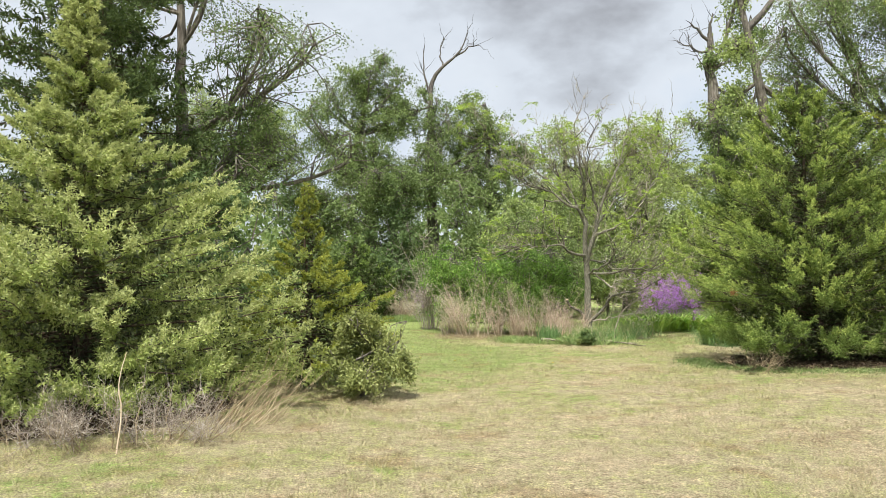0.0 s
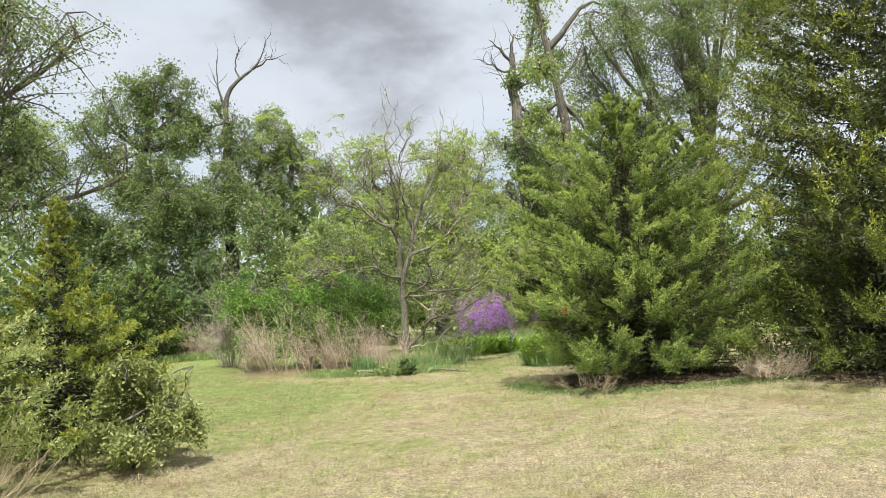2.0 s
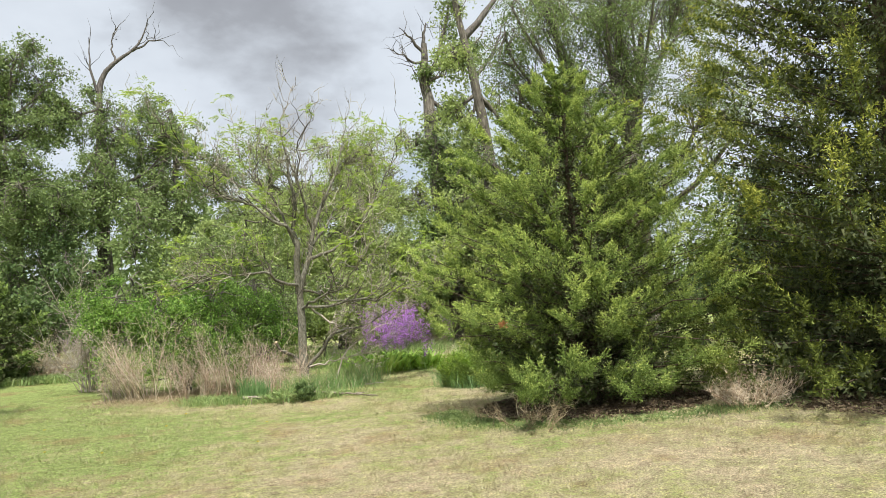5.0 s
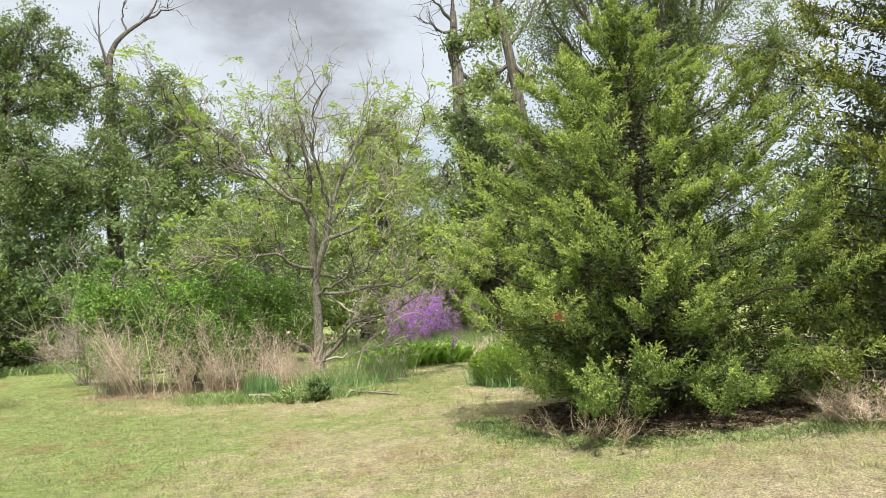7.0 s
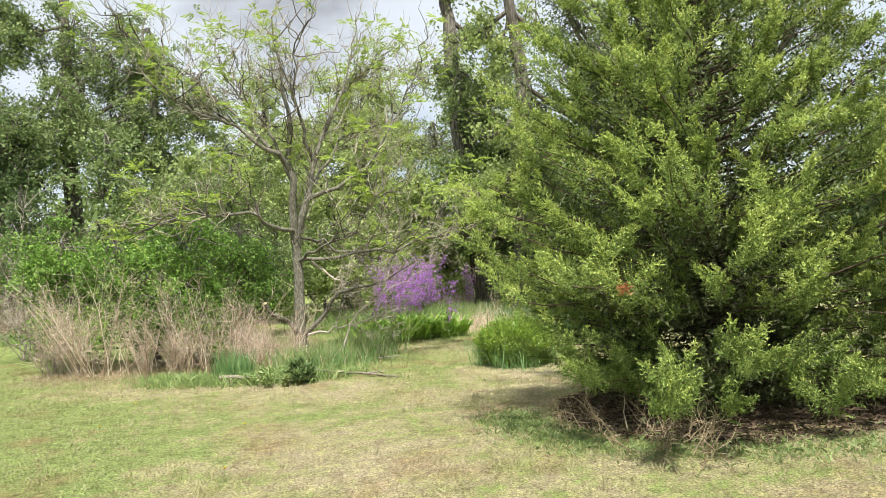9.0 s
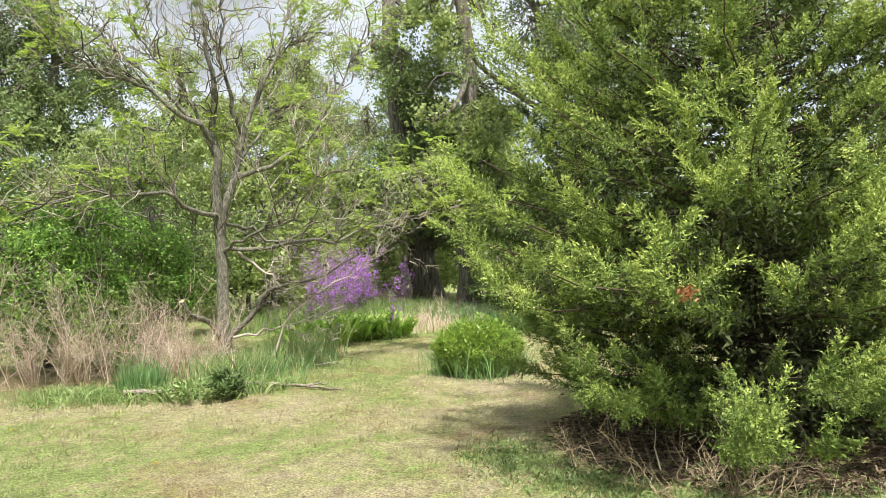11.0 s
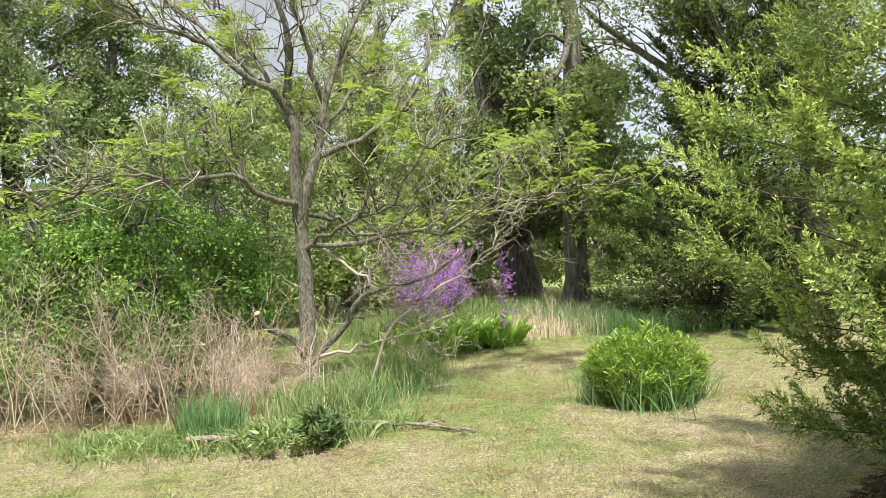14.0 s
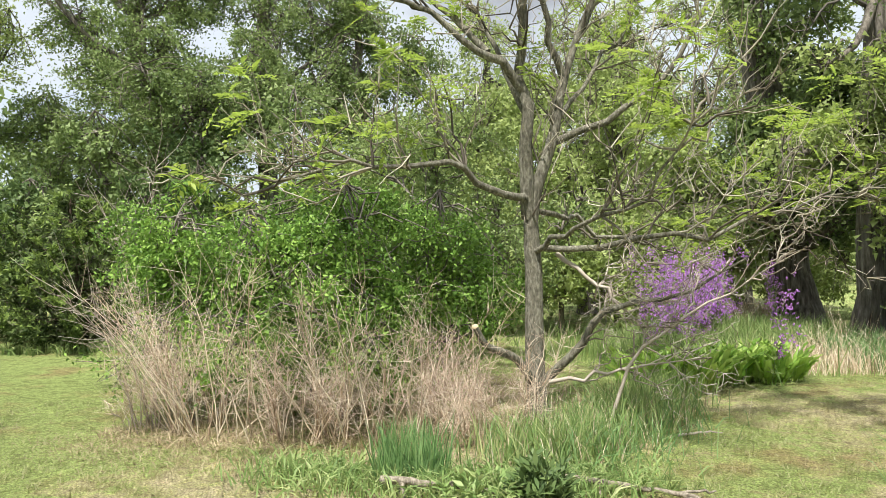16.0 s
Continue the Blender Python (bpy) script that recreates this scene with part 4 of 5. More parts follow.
def small_tree():
    """A half-bare young tree: grey limbs with tufts of new compound leaves, one sawn stub, dead lower limbs."""
    rng = np.random.default_rng(17)
    t = thing("young_tree", (3.5, 18.1, 0), "half-bare grey young tree tufted with new lime-green leaves", "tree")
    trunk = [(0.02, 0, -0.03), (0.0, 0, 0.6), (0.0, 0, 1.3), (-0.01, 0, 1.9), (0.18, 0, 2.5), (0.29, 0.05, 3.0), (0.51, 0.1, 3.6), (0.8, 0.1, 4.2), (1.0, 0.2, 4.9)]
    line = curve(trunk, 24)
    r = np.interp(np.linspace(0, 1, 24), [0, 0.05, 0.3, 0.45, 1], [0.15, 0.092, 0.072, 0.052, 0.008])
    put("trunk", *tubes(line[None], r[None], 12), BARK_PALE, t, "rough grey-brown trunk", True)
    low = [
        ([(-0.04, 0, 1.8), (-0.06, -0.05, 2.5), (-0.06, -0.1, 3.1), (-0.14, -0.1, 3.7), (-0.22, 0, 4.4), (-0.3, 0, 5.2)], 0.066),
        ([(-0.06, -0.08, 2.85), (-0.3, -0.2, 3.12), (-0.6, -0.3, 3.22), (-1.0, -0.36, 3.5), (-1.44, -0.4, 3.62), (-2.0, -0.5, 3.95)], 0.042),
        ([(-0.42, -0.24, 3.18), (-0.9, 0.2, 3.75), (-1.5, 0.5, 4.3), (-2.3, 0.6, 4.9)], 0.03),
        ([(-0.02, 0, 1.98), (-0.38, -0.4, 2.0), (-0.67, -0.6, 2.2), (-1.24, -0.8, 2.15), (-1.7, -0.9, 2.15), (-2.2, -1.0, 1.95)], 0.036),
        ([(0.0, 0, 1.55), (0.73, -0.3, 1.56), (1.55, -0.4, 1.7), (2.45, -0.5, 1.95), (3.2, -0.6, 2.12)], 0.029),
        ([(0.02, 0, 1.87), (0.5, 0.3, 1.8), (1.04, 0.4, 1.6), (1.76, 0.4, 1.87), (2.52, 0.5, 2.14)], 0.027),
        ([(0.2, 0, 2.47), (0.78, -0.2, 2.7), (1.3, -0.3, 3.25), (1.6, -0.3, 3.9), (2.0, -0.2, 4.5)], 0.034),
        ([(0.29, 0.05, 3.04), (0.1, -0.1, 3.6), (-0.09, -0.3, 4.2), (0.1, -0.4, 5.0)], 0.034),
        ([(-0.05, 0, 2.7), (-0.3, 0.5, 3.5), (-0.7, 0.9, 4.2), (-1.0, 1.0, 4.8)], 0.03),
        ([(0.5, 0.1, 3.5), (0.9, 0.6, 4.2), (1.3, 0.8, 4.6)], 0.025),
        ([(0.05, 0, 2.1), (0.5, 0.7, 2.9), (1.1, 1.2, 3.6), (1.6, 1.4, 4.4)], 0.035),
        ([(-0.02, 0, 1.5), (0.2, -0.6, 1.7), (0.6, -1.2, 2.0), (0.9, -1.5, 2.5)], 0.026),
    ]
    dead = [
        ([(0.0, 0, 0.3), (0.34, -0.2, 0.72), (0.58, -0.3, 1.03), (1.08, -0.35, 1.12), (1.74, -0.4, 1.45)], 0.044),
        ([(0.45, -0.5, 0.0), (0.75, -0.5, 0.68), (1.4, -0.45, 1.1), (2.2, -0.4, 1.5)], 0.018),
        ([(0.1, -0.1, 0.4), (0.6, -0.3, 0.5), (1.3, -0.4, 0.62)], 0.02),
        ([(0.2, 0, 1.5), (0.6, -0.2, 1.15), (0.9, -0.3, 0.8)], 0.022),
    ]
    P = np.array([curve(p, 12) for p, _ in low])
    P = wobble(P, 0.04, rng)
    for p, (_, rr) in zip(P, low):
        put("limb", *tubes(p[None], (1.05 * rr * (1 - 0.85 * np.linspace(0, 1, 12)))[None], 7), BARK_PALE, t, "", True)
    DP = wobble(np.array([curve(p, 12) for p, _ in dead]), 0.02, rng)
    for p, (_, rr) in zip(DP, dead):
        put("dead_limb", *tubes(p[None], (rr * (1 - 0.8 * np.linspace(0, 1, 12)))[None], 7), GREYTWIG if rr < 0.03 else BARK_PALE, t, "bare bleached dead limb", True)
    stub = curve([(-0.02, -0.04, 0.38), (-0.18, -0.18, 0.6), (-0.34, -0.28, 0.69), (-0.48, -0.36, 0.76), (-0.58, -0.42, 0.92)], 13)
    so = put("sawn_stub", *tubes(stub[None], np.linspace(0.042, 0.024, 13)[None], 8), BARK_PALE, t, "short crooked sawn-off limb", True)
    e, d = stub[-1], unit(stub[-1] - stub[-2])
    put("cut_end", *tubes(np.array([[e - d * 0.012, e + d * 0.004, e + d * 0.005]]), np.array([[0.028, 0.027, 0.001]]), 8), CUTWOOD, so, "pale sawn face")

    def shoots(P, per, lo, hi, lift, wob, start=4):
        m = len(P) * per
        si = np.repeat(np.arange(len(P)), per)
        k = rng.integers(start, P.shape[1], m)
        A = P[si, k]
        T = unit(P[si, np.minimum(k + 1, P.shape[1] - 1)] - P[si, k - 1])
        d = unit(T * 0.75 + rng.normal(size=(m, 3)) * 0.55 + np.array([0, 0, lift]))
        L = rng.uniform(lo, hi, m)
        w = np.linspace(0, 1, 8)
        Q = A[:, None] + d[:, None] * (L[:, None] * w)[..., None] + np.array([0, 0, 1.0]) * (L[:, None] * 0.18 * w ** 2)[..., None]
        return wobble(Q, wob, rng)

    S = shoots(np.concatenate([P, line[None, ::2][:, -12:]]), 20, 0.4, 1.15, 0.2, 0.055)
    w = np.linspace(0, 1, 8)
    tagged(put("branch_growth", *tubes(S, 0.0105 * (1.1 - w)[None] * np.ones((len(S), 1)), 4), TWIG_DARK, t, "", True), kind="stuff")
    Q = shoots(S, 6, 0.18, 0.55, 0.2, 0.03, 2)
    tagged(put("twig_growth", *tubes(Q[:, ::2], 0.0052 * (1.1 - w[::2])[None] * np.ones((len(Q), 1)), 4), TWIG_PALE, t, "", True), kind="stuff")
    DS = shoots(DP, 16, 0.25, 0.9, 0.1, 0.05, 3)
    DQ = shoots(DS, 4, 0.1, 0.4, 0.1, 0.03, 2)
    tagged(put("dead_twig_growth", *join(tubes(DS, 0.007 * (1.1 - w)[None] * np.ones((len(DS), 1)), 4), tubes(DQ, 0.0035 * (1.1 - w)[None] * np.ones((len(DQ), 1)), 4)), GREYTWIG, t, "", True), kind="stuff")
    tips = np.concatenate([Q[:, -1], S[:, -1]])
    away = np.hypot(tips[:, 0] - 0.2, tips[:, 1])
    tips = tips[rng.random(len(tips)) < 0.025 + 0.055 * away]
    per, leaflets = 7, 11
    n = len(tips) * per
    ti = np.repeat(np.arange(len(tips)), per)
    a = rng.normal(size=(n, 3)) * np.array([1, 1, 0.5]) + np.array([0, 0, 0.35])
    a = unit(a)
    ln = rng.uniform(0.13, 0.27, n)
    li = np.repeat(np.arange(n), leaflets)
    v = np.tile(np.linspace(0.25, 1.0, leaflets), n)
    sgn = np.tile(np.where(np.arange(leaflets) % 2, 1.0, -1.0), n)
    side = unit(np.cross(a, np.array([0, 0, 1.0]) + rng.normal(size=(n, 3)) * 0.2))
    C = tips[ti][li] + a[li] * (ln[li] * v)[:, None] - np.array([0, 0, 1.0]) * (0.3 * ln[li] * v ** 2)[:, None]
    D = unit(a[li] * 0.6 + side[li] * sgn[:, None] + np.array([0, 0, -0.15]))
    L = rng.uniform(0.045, 0.085, len(C))
    put("crown", *kites(C, D, np.array([0, 0, 1.0]) + rng.normal(size=C.shape) * 0.3, L, L * 0.36), LIME, t, "tufts of lime-green compound leaves")


small_tree()

for k, (x, y, sx, sy, h, n, lab) in enumerate((
        (0.78, 18.2, 0.42, 0.4, 1.5, 46, "tangled tan dry weed stems at the shrub's foot"),
        (1.4, 17.95, 0.45, 0.4, 0.95, 44, "tangled tan dry weed stems at the shrub's foot"),
        (2.15, 17.75, 0.6, 0.4, 1.3, 66, "tangled pinkish tan dry weed stems at the shrub's foot"),
        (3.1, 17.75, 0.5, 0.4, 0.85, 56, "low tan dry weed stems round a tree's foot"),
        (0.32, 18.6, 0.34, 0.4, 0.8, 44, "low greyish dry weed stems at the lawn's edge"))):
    brush(thing("dry_brush", (x, y, 0), lab, "dry brush", "dry brush round the shrub"), 500 + k, int(n * 0.95), (sx, sy), h, STRAW if k < 4 else GREYTWIG, twigs=20, lean=0.3, r=0.0046, tall=0.15, crowns=14, loose=0.27, twig_mat=PINKTWIG)
brush(thing("bare_brush", (-0.35, 21.0, 0), "leafless grey brush arching beside the green shrub", "dry brush"), 520, 30, (0.25, 0.25), 2.6, GREYTWIG, twigs=26, lean=0.12, r=0.011)
brush(thing("dry_brush", (-1.7, 25.4, 0), "pale dry weed clump under the far trees", "dry brush"), 521, 160, (0.75, 0.4), 1.1, STRAW, twigs=10, lean=0.3, r=0.008)
brush(thing("dry_brush", (-3.0, 6.75, 0), "brown dead twigs under the pale cedar's edge", "dry brush"), 522, 70, (0.9, 0.4), 0.55, TAN, twigs=22, lean=0.6, crowns=26, twig_mat=GREYTWIG, r=0.0045)
brush(thing("dry_brush", (-2.0, 7.5, 0), "long tan dry grass stems leaning out of a cedar", "dry brush"), 523, 62, (0.35, 0.5), 0.95, TAN, twigs=3, lean=0.2, r=0.0035, loose=0.22, way=(0.75, 0.2))
brush(thing("dry_brush", (6.9, 10.1, 0), "heap of brown dead twigs between two cedars", "dry brush"), 524, 60, (0.4, 0.3), 0.42, STRAW, twigs=14, lean=1.0)
brush(thing("dry_brush", (8.3, 9.0, 0), "small grey dead twigs under the tall cedar", "dry brush"), 525, 70, (0.35, 0.25), 0.5, GREYTWIG, twigs=12, lean=0.7)
brush(thing("dry_brush", (4.55, 11.3, 0), "sparse dead twigs at the dark cedar's foot", "dry brush"), 526, 34, (0.35, 0.8), 0.42, TAN, twigs=8, lean=0.8, r=0.005)
brush(thing("dry_brush", (8.7, 21.3, 0), "pale dry grass stems before a thick trunk", "dry brush"), 527, 60, (0.9, 0.5), 0.75, STRAW, twigs=4, lean=0.3, r=0.004)

# the rounded olive bush at the lawn's edge
ob = thing("olive_bush", (-1.0, 9.35, 0), "rounded olive-green bush with small leaves at the lawn's edge", "bush")
grow(ob, None, [(0, 0, 0), (0.02, 0, 0.3), (0, 0, 0.55)], 0.03, [(0.3, -0.3, 0, 0.32, 0.38, 0.34), (0.5, 0.3, -0.1, 0.34, 0.38, 0.36), (0.9, 0, 0.1, 0.7, 0.4, 0.32), (0.3, 0.05, -0.35, 0.26, 0.38, 0.28), (0.3, 0.1, 0.3, 0.4, 0.36, 0.34)],
     405, BARK, OLIVE, 16000, leaf=0.042, clump=0.07, twigs=120, twig_r=0.003, crooked=0.03)

# ---- grasses and weeds ----
sward("tall_grass", 601, 1900, strip([(3.05, 16.8), (3.6, 17.2), (4.2, 17.9), (4.7, 18.6), (5.0, 19.1)], 0.2), 0.45, 0.009, BLADE, "tall fresh green grass along the brush", "grass", 0.3, 0.22)
sward("tall_grass", 614, 1100, strip([(3.2, 17.0), (3.9, 17.5), (4.6, 18.5)], 0.32), 0.36, 0.008, BLUEGRASS, "darker blue-green grass among the tall grass", "grass", 0.45, 0.35)
sward("dry_grass", 615, 500, strip([(3.1, 16.9), (3.9, 17.6), (4.8, 18.8)], 0.3), 0.4, 0.005, STRAW, "dry stems among the tall grass", "grass", 0.3, 0.35)
sward("tall_grass", 602, 420, disc(2.35, 16.7, 0.26, 0.2), 0.46, 0.010, BLUEGRASS, "upright blue-green grass clump", "grass", 0.15, 0.18)
sward("tall_grass", 603, 3200, strip([(1.4, 16.95), (2.3, 16.55), (3.2, 16.3), (3.7, 16.5)], 0.2), 0.2, 0.012, BLADE, "low green weeds along the dry brush", "weeds", 0.5, 0.5)
sward("tall_grass", 604, 9000, disc(10.4, 21.0, 2.2, 1.8), 0.45, 0.014, BLUEGRASS, "deep green tall grass under the trees", "grass", 0.3, 0.25)
sward("tall_grass", 605, 5000, disc(8.0, 23.4, 1.8, 1.6), 0.55, 0.014, BLADE, "tall green grass round thick trunks", "grass", 0.3, 0.25)
sward("dry_grass", 606, 2300, disc(8.3, 20.9, 1.7, 0.8), 0.42, 0.007, STRAW, "bleached tall dry grass by the path", "grass", 0.3, 0.3)
sward("low_weeds", 607, 4800, strip([(4.3, 12.8), (4.15, 12.2), (4.3, 11.4), (4.95, 10.65), (5.85, 10.15), (6.9, 9.95), (7.8, 10.2)], 0.16), 0.06, 0.010, ELM, "low green weeds edging the dark cedar", "weeds", 0.7, 0.7)
sward("low_weeds", 608, 2600, strip([(-3.5, 24.3), (-2.0, 24.6), (-0.8, 24.4)], 0.25), 0.28, 0.02, BLADE, "green weeds below the far dry clump", "weeds", 0.5, 0.5)
sward("dry_grass", 609, 1500, strip([(-4.0, 6.1), (-2.8, 6.2), (-1.9, 7.0), (-1.2, 8.2), (-0.7, 8.8)], 0.22), 0.11, 0.0028, TAN, "matted straw at the cedars' edge", "grass", 0.7, 0.8)
sward("dry_grass", 610, 2600, strip([(-0.4, 18.0), (0.4, 17.6), (1.4, 17.2), (2.4, 17.0)], 0.24), 0.09, 0.0025, TAN, "matted straw at the brush's edge", "grass", 0.7, 0.8)
for k, (x, y, r) in enumerate(((5.95, 11.9, 1.45), (8.9, 9.8, 2.0), (-4.1, 8.5, 1.7))):
    sward("needle_litter", 620 + k, 11000, disc(x, y, r, r), 0.07, 0.016, LITTER, "brown needle litter and bare soil under a cedar", "litter", 0.9, 2.2)
sward("dry_grass", 613, 5200, disc(1.7, 18.3, 1.9, 0.75), 0.16, 0.004, TAN, "brown dead litter under the dry brush", "litter", 0.7, 0.9)
sward("dry_grass", 612, 2600, disc(9.4, 26.4, 1.8, 1.5), 0.6, 0.012, STRAW, "pale dry grass behind the old trunks", "grass", 0.3, 0.3)
sward("tall_grass", 611, 2600, strip([(5.6, 20.4), (6.6, 21.3), (6.2, 22.5), (5.0, 22.4)], 0.5), 0.55, 0.012, BLADE, "tall grass between the flowers", "grass", 0.3, 0.25)


def leafy_plant(at, seed, mat, name, label, category, stems, height, spread, leaf, leaves, narrow=0.3):
    """A bushy herb: upright stems set with lance-shaped leaves."""
    rng = np.random.default_rng(seed)
    t = thing(name, (*at, 0), label, category)
    a, q = rng.random(stems) * 2 * np.pi, np.sqrt(rng.random(stems))
    foot = np.stack([np.cos(a) * q * spread * 0.75, np.sin(a) * q * spread * 0.75, 0 * a], -1)
    dome = np.sqrt(np.maximum(1 - (q * 0.85) ** 2, 0.1))
    tip = np.stack([np.cos(a) * q * spread, np.sin(a) * q * spread, height * dome * rng.uniform(0.85, 1.05, stems)], -1)
    w = np.linspace(0, 1, 6)[None, :, None]
    P = wobble(foot[:, None] * (1 - w) + tip[:, None] * w, 0.012, rng)
    tagged(put("stem_growth", *tubes(P, 0.004 * (1.2 - np.linspace(0, 1, 6))[None] * np.ones((stems, 1)), 4), BLADE, t), kind="stuff")
    m = stems * leaves
    si = np.repeat(np.arange(stems), leaves)
    u = 0.06 + 0.94 * rng.random(m) ** 0.8
    k = np.clip((u * 5).astype(int), 0, 4)
    f = (u * 5 - k)[:, None]
    C = P[si, k] * (1 - f) + P[si, k + 1] * f
    D = unit(rng.normal(size=(m, 3)) * np.array([1, 1, 0.4]) + unit(tip)[si] * 0.7 + np.array([0, 0, 0.25]))
    L = leaf * rng.uniform(0.6, 1.2, m)
    put("foliage", *kites(C, D, np.array([0, 0, 1.0]) + rng.normal(size=(m, 3)) * 0.35, L, L * narrow, 0.06), mat, t)
    return t


peony = leafy_plant((5.95, 15.8), 701, COARSE, "peony_bush", "rounded bright green leafy clump ringed by tall grass", "plant", 340, 0.68, 0.54, 0.075, 30, 0.22)
def ring(rng, n):
    a = rng.random(n) * 2 * np.pi
    q = 0.38 + rng.normal(size=n) * 0.13
    k = np.sin(a * 3 + 1) + 0.6 * np.sin(a * 7) > -0.5
    return np.stack([5.95 + np.cos(a) * q, 15.8 + np.sin(a) * q], -1)[k]


sward("tall_grass", 702, 1100, ring, 0.5, 0.008, BLUEGRASS, "ragged tall grass round the leafy clump", "grass", 0.4, 0.35)
leafy_plant((3.08, 16.0), 703, ELM_DARK, "leafy_weed", "dark green leafy weed beside fallen sticks", "plant", 34, 0.3, 0.2, 0.1, 14, 0.3)
leafy_plant((2.75, 16.05), 704, BLADE, "leafy_weed", "pale green low weed beside a fallen log", "plant", 30, 0.22, 0.3, 0.08, 12, 0.35)


def coarse_leaf():
    """One long wavy leaf with a folded midrib, standing on its stalk."""
    n = 9
    V, F = [], []
    for i in range(n):
        s = i / (n - 1)
        half = 0.075 * math.sin(min(1, 0.08 + s * 0.98) * math.pi) ** 0.7 * (1.1 - 0.35 * s) if s > 0.16 else 0.008
        y = 0.16 * s ** 2.2
        z = 0.52 * s - 0.08 * s ** 3
        ruf = 0.016 * math.sin(i * 2.4)
        V += [(-half, y + 0.025 * (half / 0.075) + ruf, z), (0, y, z), (half, y + 0.025 * (half / 0.075) - ruf, z)]
    for i in range(n - 1):
        k = i * 3
        F += [(k, k + 1, k + 4, k + 3), (k + 1, k + 2, k + 5, k + 4)]
    me = bpy.data.meshes.new("leaf")
    me.from_pydata(V, [], F)
    for p in me.polygons:
        p.use_smooth = True
    me.materials.append(COARSE_BIG)
    return me


def coarse_plants():
    rng = random.Random(31)
    me = coarse_leaf()
    for i in range(19):
        x, y = 4.95 + 1.95 * (i / 18) + rng.uniform(-0.06, 0.06), 19.55 + 0.02 * i + rng.uniform(-0.15, 0.35)
        t = thing("broad_leaved_plant", (x, y, 0), "clump of long wavy bright green leaves by the path", "plant", "broad-leaved plants by the path")
        for j in range(24):
            lf = new("leaf", me)
            lf.parent = t
            a = rng.uniform(0, 360)
            sc = rng.uniform(0.6, 1.15)
            q = rng.uniform(0.02, 0.2)
            lf.matrix_basis = pose(q * math.cos(radians(a)), q * math.sin(radians(a)), 0, rng.uniform(-20, 8), rng.uniform(-14, 14), a - 90 + rng.uniform(-25, 25)) @ Matrix.Diagonal((sc * rng.uniform(0.5, 0.75), sc * 1.3, sc, 1))


m, n = material("broad_leaf")
oi = n.add("ShaderNodeObjectInfo").outputs["Random"]
co = n.add("ShaderNodeTexCoord").outputs["Object"]
tone = n.math("ADD", n.math("MULTIPLY", oi, 0.6), n.math("MULTIPLY", n.noise(co, 30.0, 3.0), 0.4))
col = n.ramp(tone, (0.2, (0.22, 0.39, 0.065)), (0.5, (0.38, 0.57, 0.11)), (0.85, (0.55, 0.7, 0.19)))
p = n.add("ShaderNodeBsdfPrincipled", Base_Color=col, Roughness=0.36, Specular_IOR_Level=0.5)
tr = n.add("ShaderNodeBsdfTranslucent", Color=col)
mx = n.add("ShaderNodeMixShader", Fac=0.42, i1=p.outputs[0], i2=tr.outputs[0])
n.add("ShaderNodeOutputMaterial", Surface=mx.outputs[0])
COARSE_BIG = m
coarse_plants()


def flower(seed, height):
    """A tall stalk with lance leaves, headed by loose clusters of violet four-petalled flowers."""
    rng = np.random.default_rng(seed)
    t = thing("violet_flower", (0, 0, -50), "tall stalk headed with loose violet flowers in grass", "flower", "violet flowers among the grass")
    s = np.linspace(0, 1, 8)
    P = np.stack([0.06 * np.sin(s * 2 + seed), 0.05 * np.cos(s * 2.4) - 0.05, s * height], -1)
    sides = []
    for i in range(9):
        b = P[2 + i % 5]
        d = np.array([rng.normal() * 0.35, rng.normal() * 0.35, 0.8])
        sides.append(b + np.linspace(0, 1, 8)[:, None] * d * height * 0.24)
    allP = np.concatenate([P[None], np.array(sides)])
    put("stem", *tubes(allP, 0.004 * (1.3 - s)[None] * np.ones((len(allP), 1)), 4), BLADE, t)
    k = 26
    C = P[rng.integers(1, 6, k)]
    D = rng.normal(size=(k, 3)) * np.array([1, 1, 0.3]) + np.array([0, 0, 0.3])
    L = rng.uniform(0.06, 0.13, k)
    tagged(put("leaf_growth", *kites(C, D, rng.normal(size=(k, 3)) * 0.3 + np.array([0, 0, 1.0]), L, L * 0.28), BLADE, t), kind="stuff")
    heads = allP[:, -1]
    f = 13
    hi = np.repeat(np.arange(len(heads)), f)
    c = heads[hi] + rng.normal(size=(len(hi), 3)) * np.array([0.035, 0.035, 0.075]) - np.array([0, 0, 0.05])
    c4 = np.repeat(c, 4, 0)
    D = rng.normal(size=(len(c4), 3))
    tagged(put("flower_head", *kites(c4, D, rng.normal(size=(len(c4), 3)), np.full(len(c4), 0.024), np.full(len(c4), 0.019)), PETAL, t), kind="stuff")
    return t


def flowers():
    rng = random.Random(9)
    protos = [flower(i + 1, h) for i, h in enumerate((1.25, 1.05, 1.45))]
    spots = [(6.8 + rng.gauss(0, 0.28), 22.4 + rng.gauss(0, 0.4)) for _ in range(24)] + [(7.7 + rng.gauss(0, 0.3), 23.6 + rng.gauss(0, 0.5)) for _ in range(9)]
    spots += [(8.9, 23.9), (9.2, 24.2), (5.15, 19.75), (5.3, 19.85), (6.45, 19.6), (10.3, 22.6), (-1.0, 26.4), (-0.8, 26.6), (-1.2, 26.5)]
    for i, (x, y) in enumerate(spots):
        p = protos[i % 3]
        m = pose(x, y, 0, rng.uniform(-9, 9), rng.uniform(-9, 9), rng.uniform(0, 360))
        if i < 3:
            protos[i].matrix_basis = m
        else:
            copy_thing(p, m)


flowers()


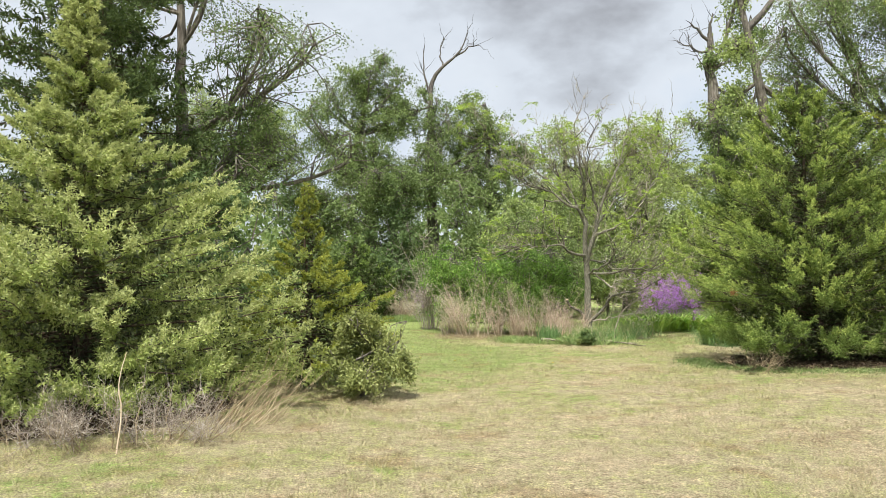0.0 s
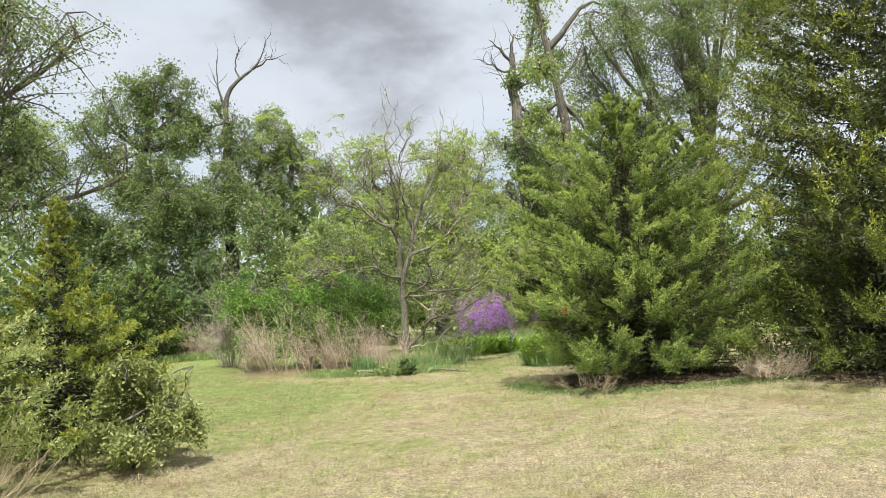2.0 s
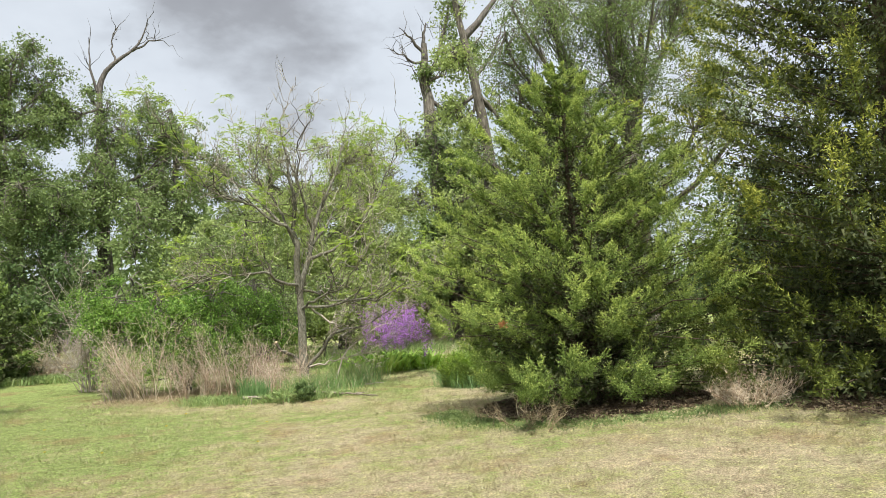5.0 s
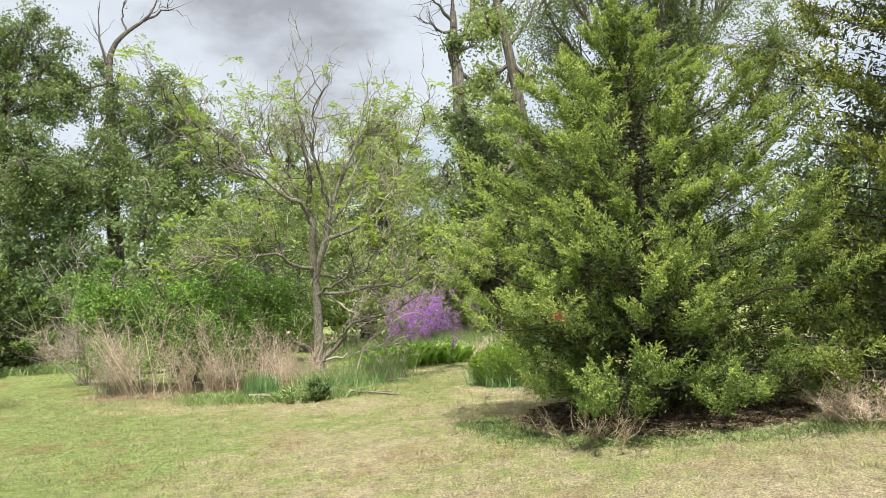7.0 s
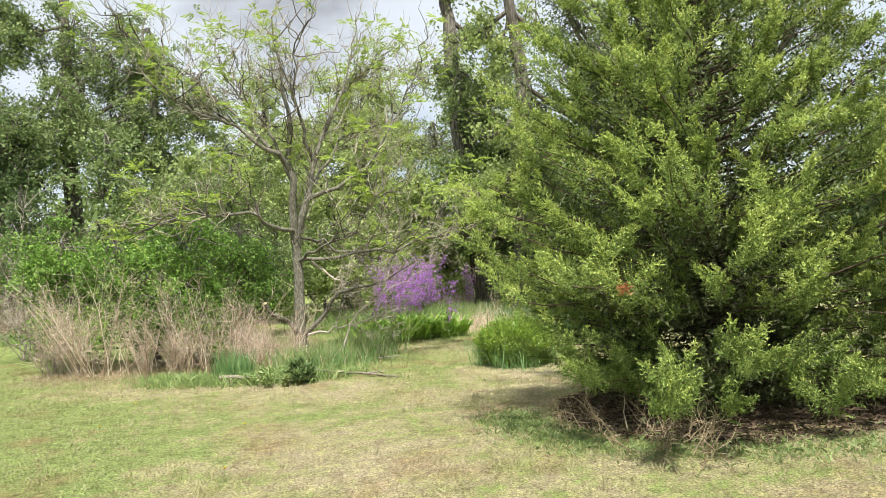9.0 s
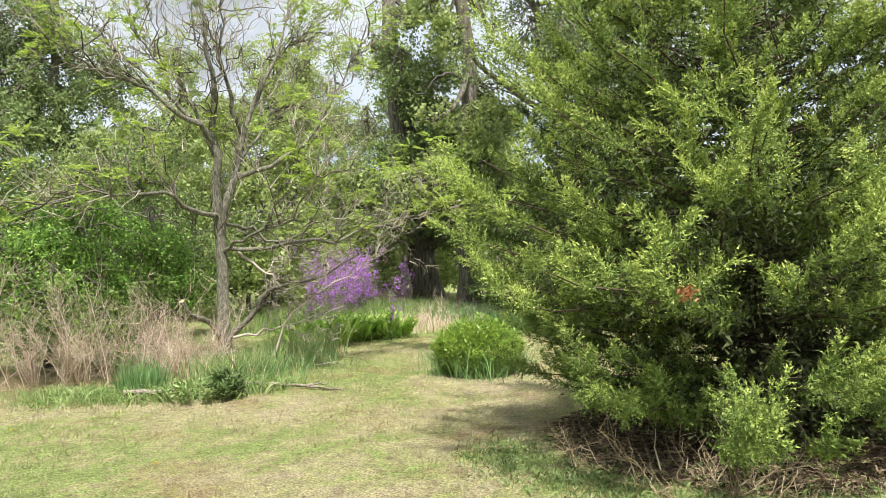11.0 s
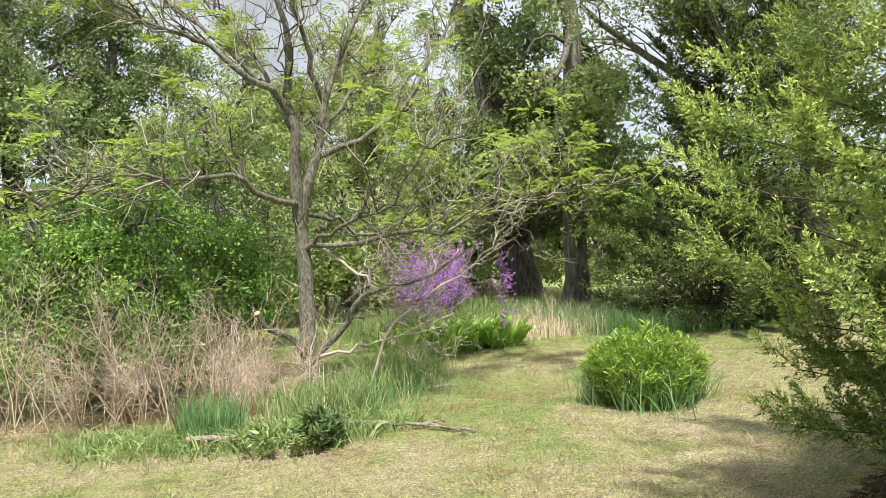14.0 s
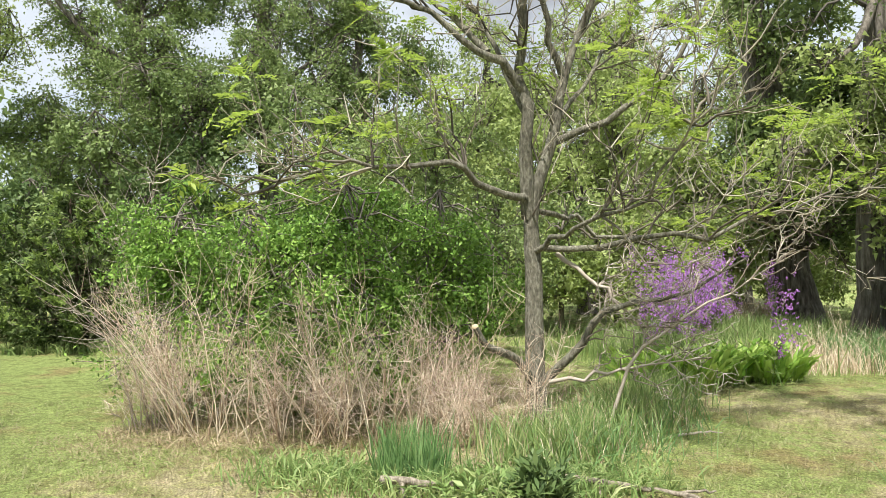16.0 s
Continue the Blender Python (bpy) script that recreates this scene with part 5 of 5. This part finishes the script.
def stick(name, lines, seed, mat, label):
    """A fallen stick: one crooked mesh a branch, lying on the grass."""
    rng = np.random.default_rng(seed)
    first = np.array(lines[0][0][0])
    t = thing(name, tuple(first), label, "stick")
    for i, (pts, r) in enumerate(lines):
        P = wobble(curve(np.array(pts) - first, 12)[None], r * 0.5, rng)
        put("stick_stem" if i == 0 else "stick_fork", *tubes(P, (r * (1 - 0.55 * np.linspace(0, 1, 12)))[None], 8), mat, t, "", True)


stick("fallen_log", [([(2.15, 16.42, 0.09), (2.5, 16.3, 0.085), (2.92, 16.25, 0.025)], 0.029), ([(2.28, 16.38, 0.1), (2.28, 16.3, 0.03), (2.26, 16.24, 0.0)], 0.018)], 1, LOGWOOD, "short weathered grey log lying in weeds")
stick("fallen_branch", [([(3.25, 16.3, 0.1), (3.6, 16.2, 0.07), (3.95, 16.05, 0.03), (4.25, 15.75, 0.01)], 0.022), ([(3.85, 16.1, 0.04), (4.1, 16.1, 0.03), (4.2, 16.15, 0.02)], 0.012), ([(3.5, 16.22, 0.07), (3.47, 16.12, 0.02), (3.46, 16.05, 0.0)], 0.01), ([(3.95, 16.05, 0.03), (4.1, 15.85, 0.03), (4.15, 15.65, 0.005)], 0.01)], 2, LOGWOOD, "forked bleached branch lying on the grass")
stick("fallen_branch", [([(4.55, 17.55, 0.02), (4.75, 17.6, 0.025), (4.95, 17.62, 0.01)], 0.012)], 3, GREYTWIG, "small bleached stick lying on the path")
stick("leaning_stem", [([(-2.75, 6.35, 0), (-2.72, 6.36, 0.3), (-2.74, 6.36, 0.6), (-2.68, 6.36, 0.85)], 0.008)], 4, STRAW, "single bare sapling stem before the pale cedar")


def dandelions():
    rng = np.random.default_rng(3)
    for x, y in ((1.78, 12.16), (0.2, 12.6), (-0.4, 13.1), (0.9, 14.2), (2.1, 13.6), (1.2, 15.3), (-0.6, 15.0)):
        t = thing("dandelion", (x, y, 0), "small yellow dandelion in the mown lawn", "flower", "dandelions in the lawn")
        put("stem", *tubes(np.array([[(0, 0, -0.01), (0, 0.003, 0.03), (0, 0.004, 0.06)]]), np.full((1, 3), 0.002), 5), BLADE, t)
        k = 40
        a = rng.random(k) * 6.283
        D = np.stack([np.cos(a), np.sin(a), rng.uniform(0.1, 1.5, k)], -1)
        put("flower_head", *kites(np.tile([[0, 0.004, 0.06]], (k, 1)), D, np.tile([[0.3, 0.1, 1.0]], (k, 1)), np.full(k, 0.018), np.full(k, 0.006)), YELLOW, t)


dandelions()


def dead_sprig(tree, at, seed):
    """A small browned spray on a cedar's outer bough, with the bare twig that bears it."""
    rng = np.random.default_rng(seed)
    at = np.array(at)
    k = 70
    C = at + rng.normal(size=(k, 3)) * 0.02
    put("dead_sprig", *spears(C, rng.normal(size=(k, 3)) + np.array([-0.3, -0.3, 0]), rng.normal(size=(k, 3)), np.full(k, 0.035), np.full(k, 0.014)), BROWNLEAF, tree, "browned dead spray")["kind"] = "stuff"
    P = curve([at + np.array([0.3, 0.25, -0.06]), at + np.array([0.15, 0.1, -0.02]), at], 8)
    put("bare_twig", *tubes(P[None], np.linspace(0.009, 0.003, 8)[None], 5), GREYTWIG, tree, "pale bare twig", True)


first = [o for o in scene.objects if o.name == "cedar_tree"][0]
dead_sprig(first, (4.2 - 5.95, 10.9 - 11.85, 1.1), 1)
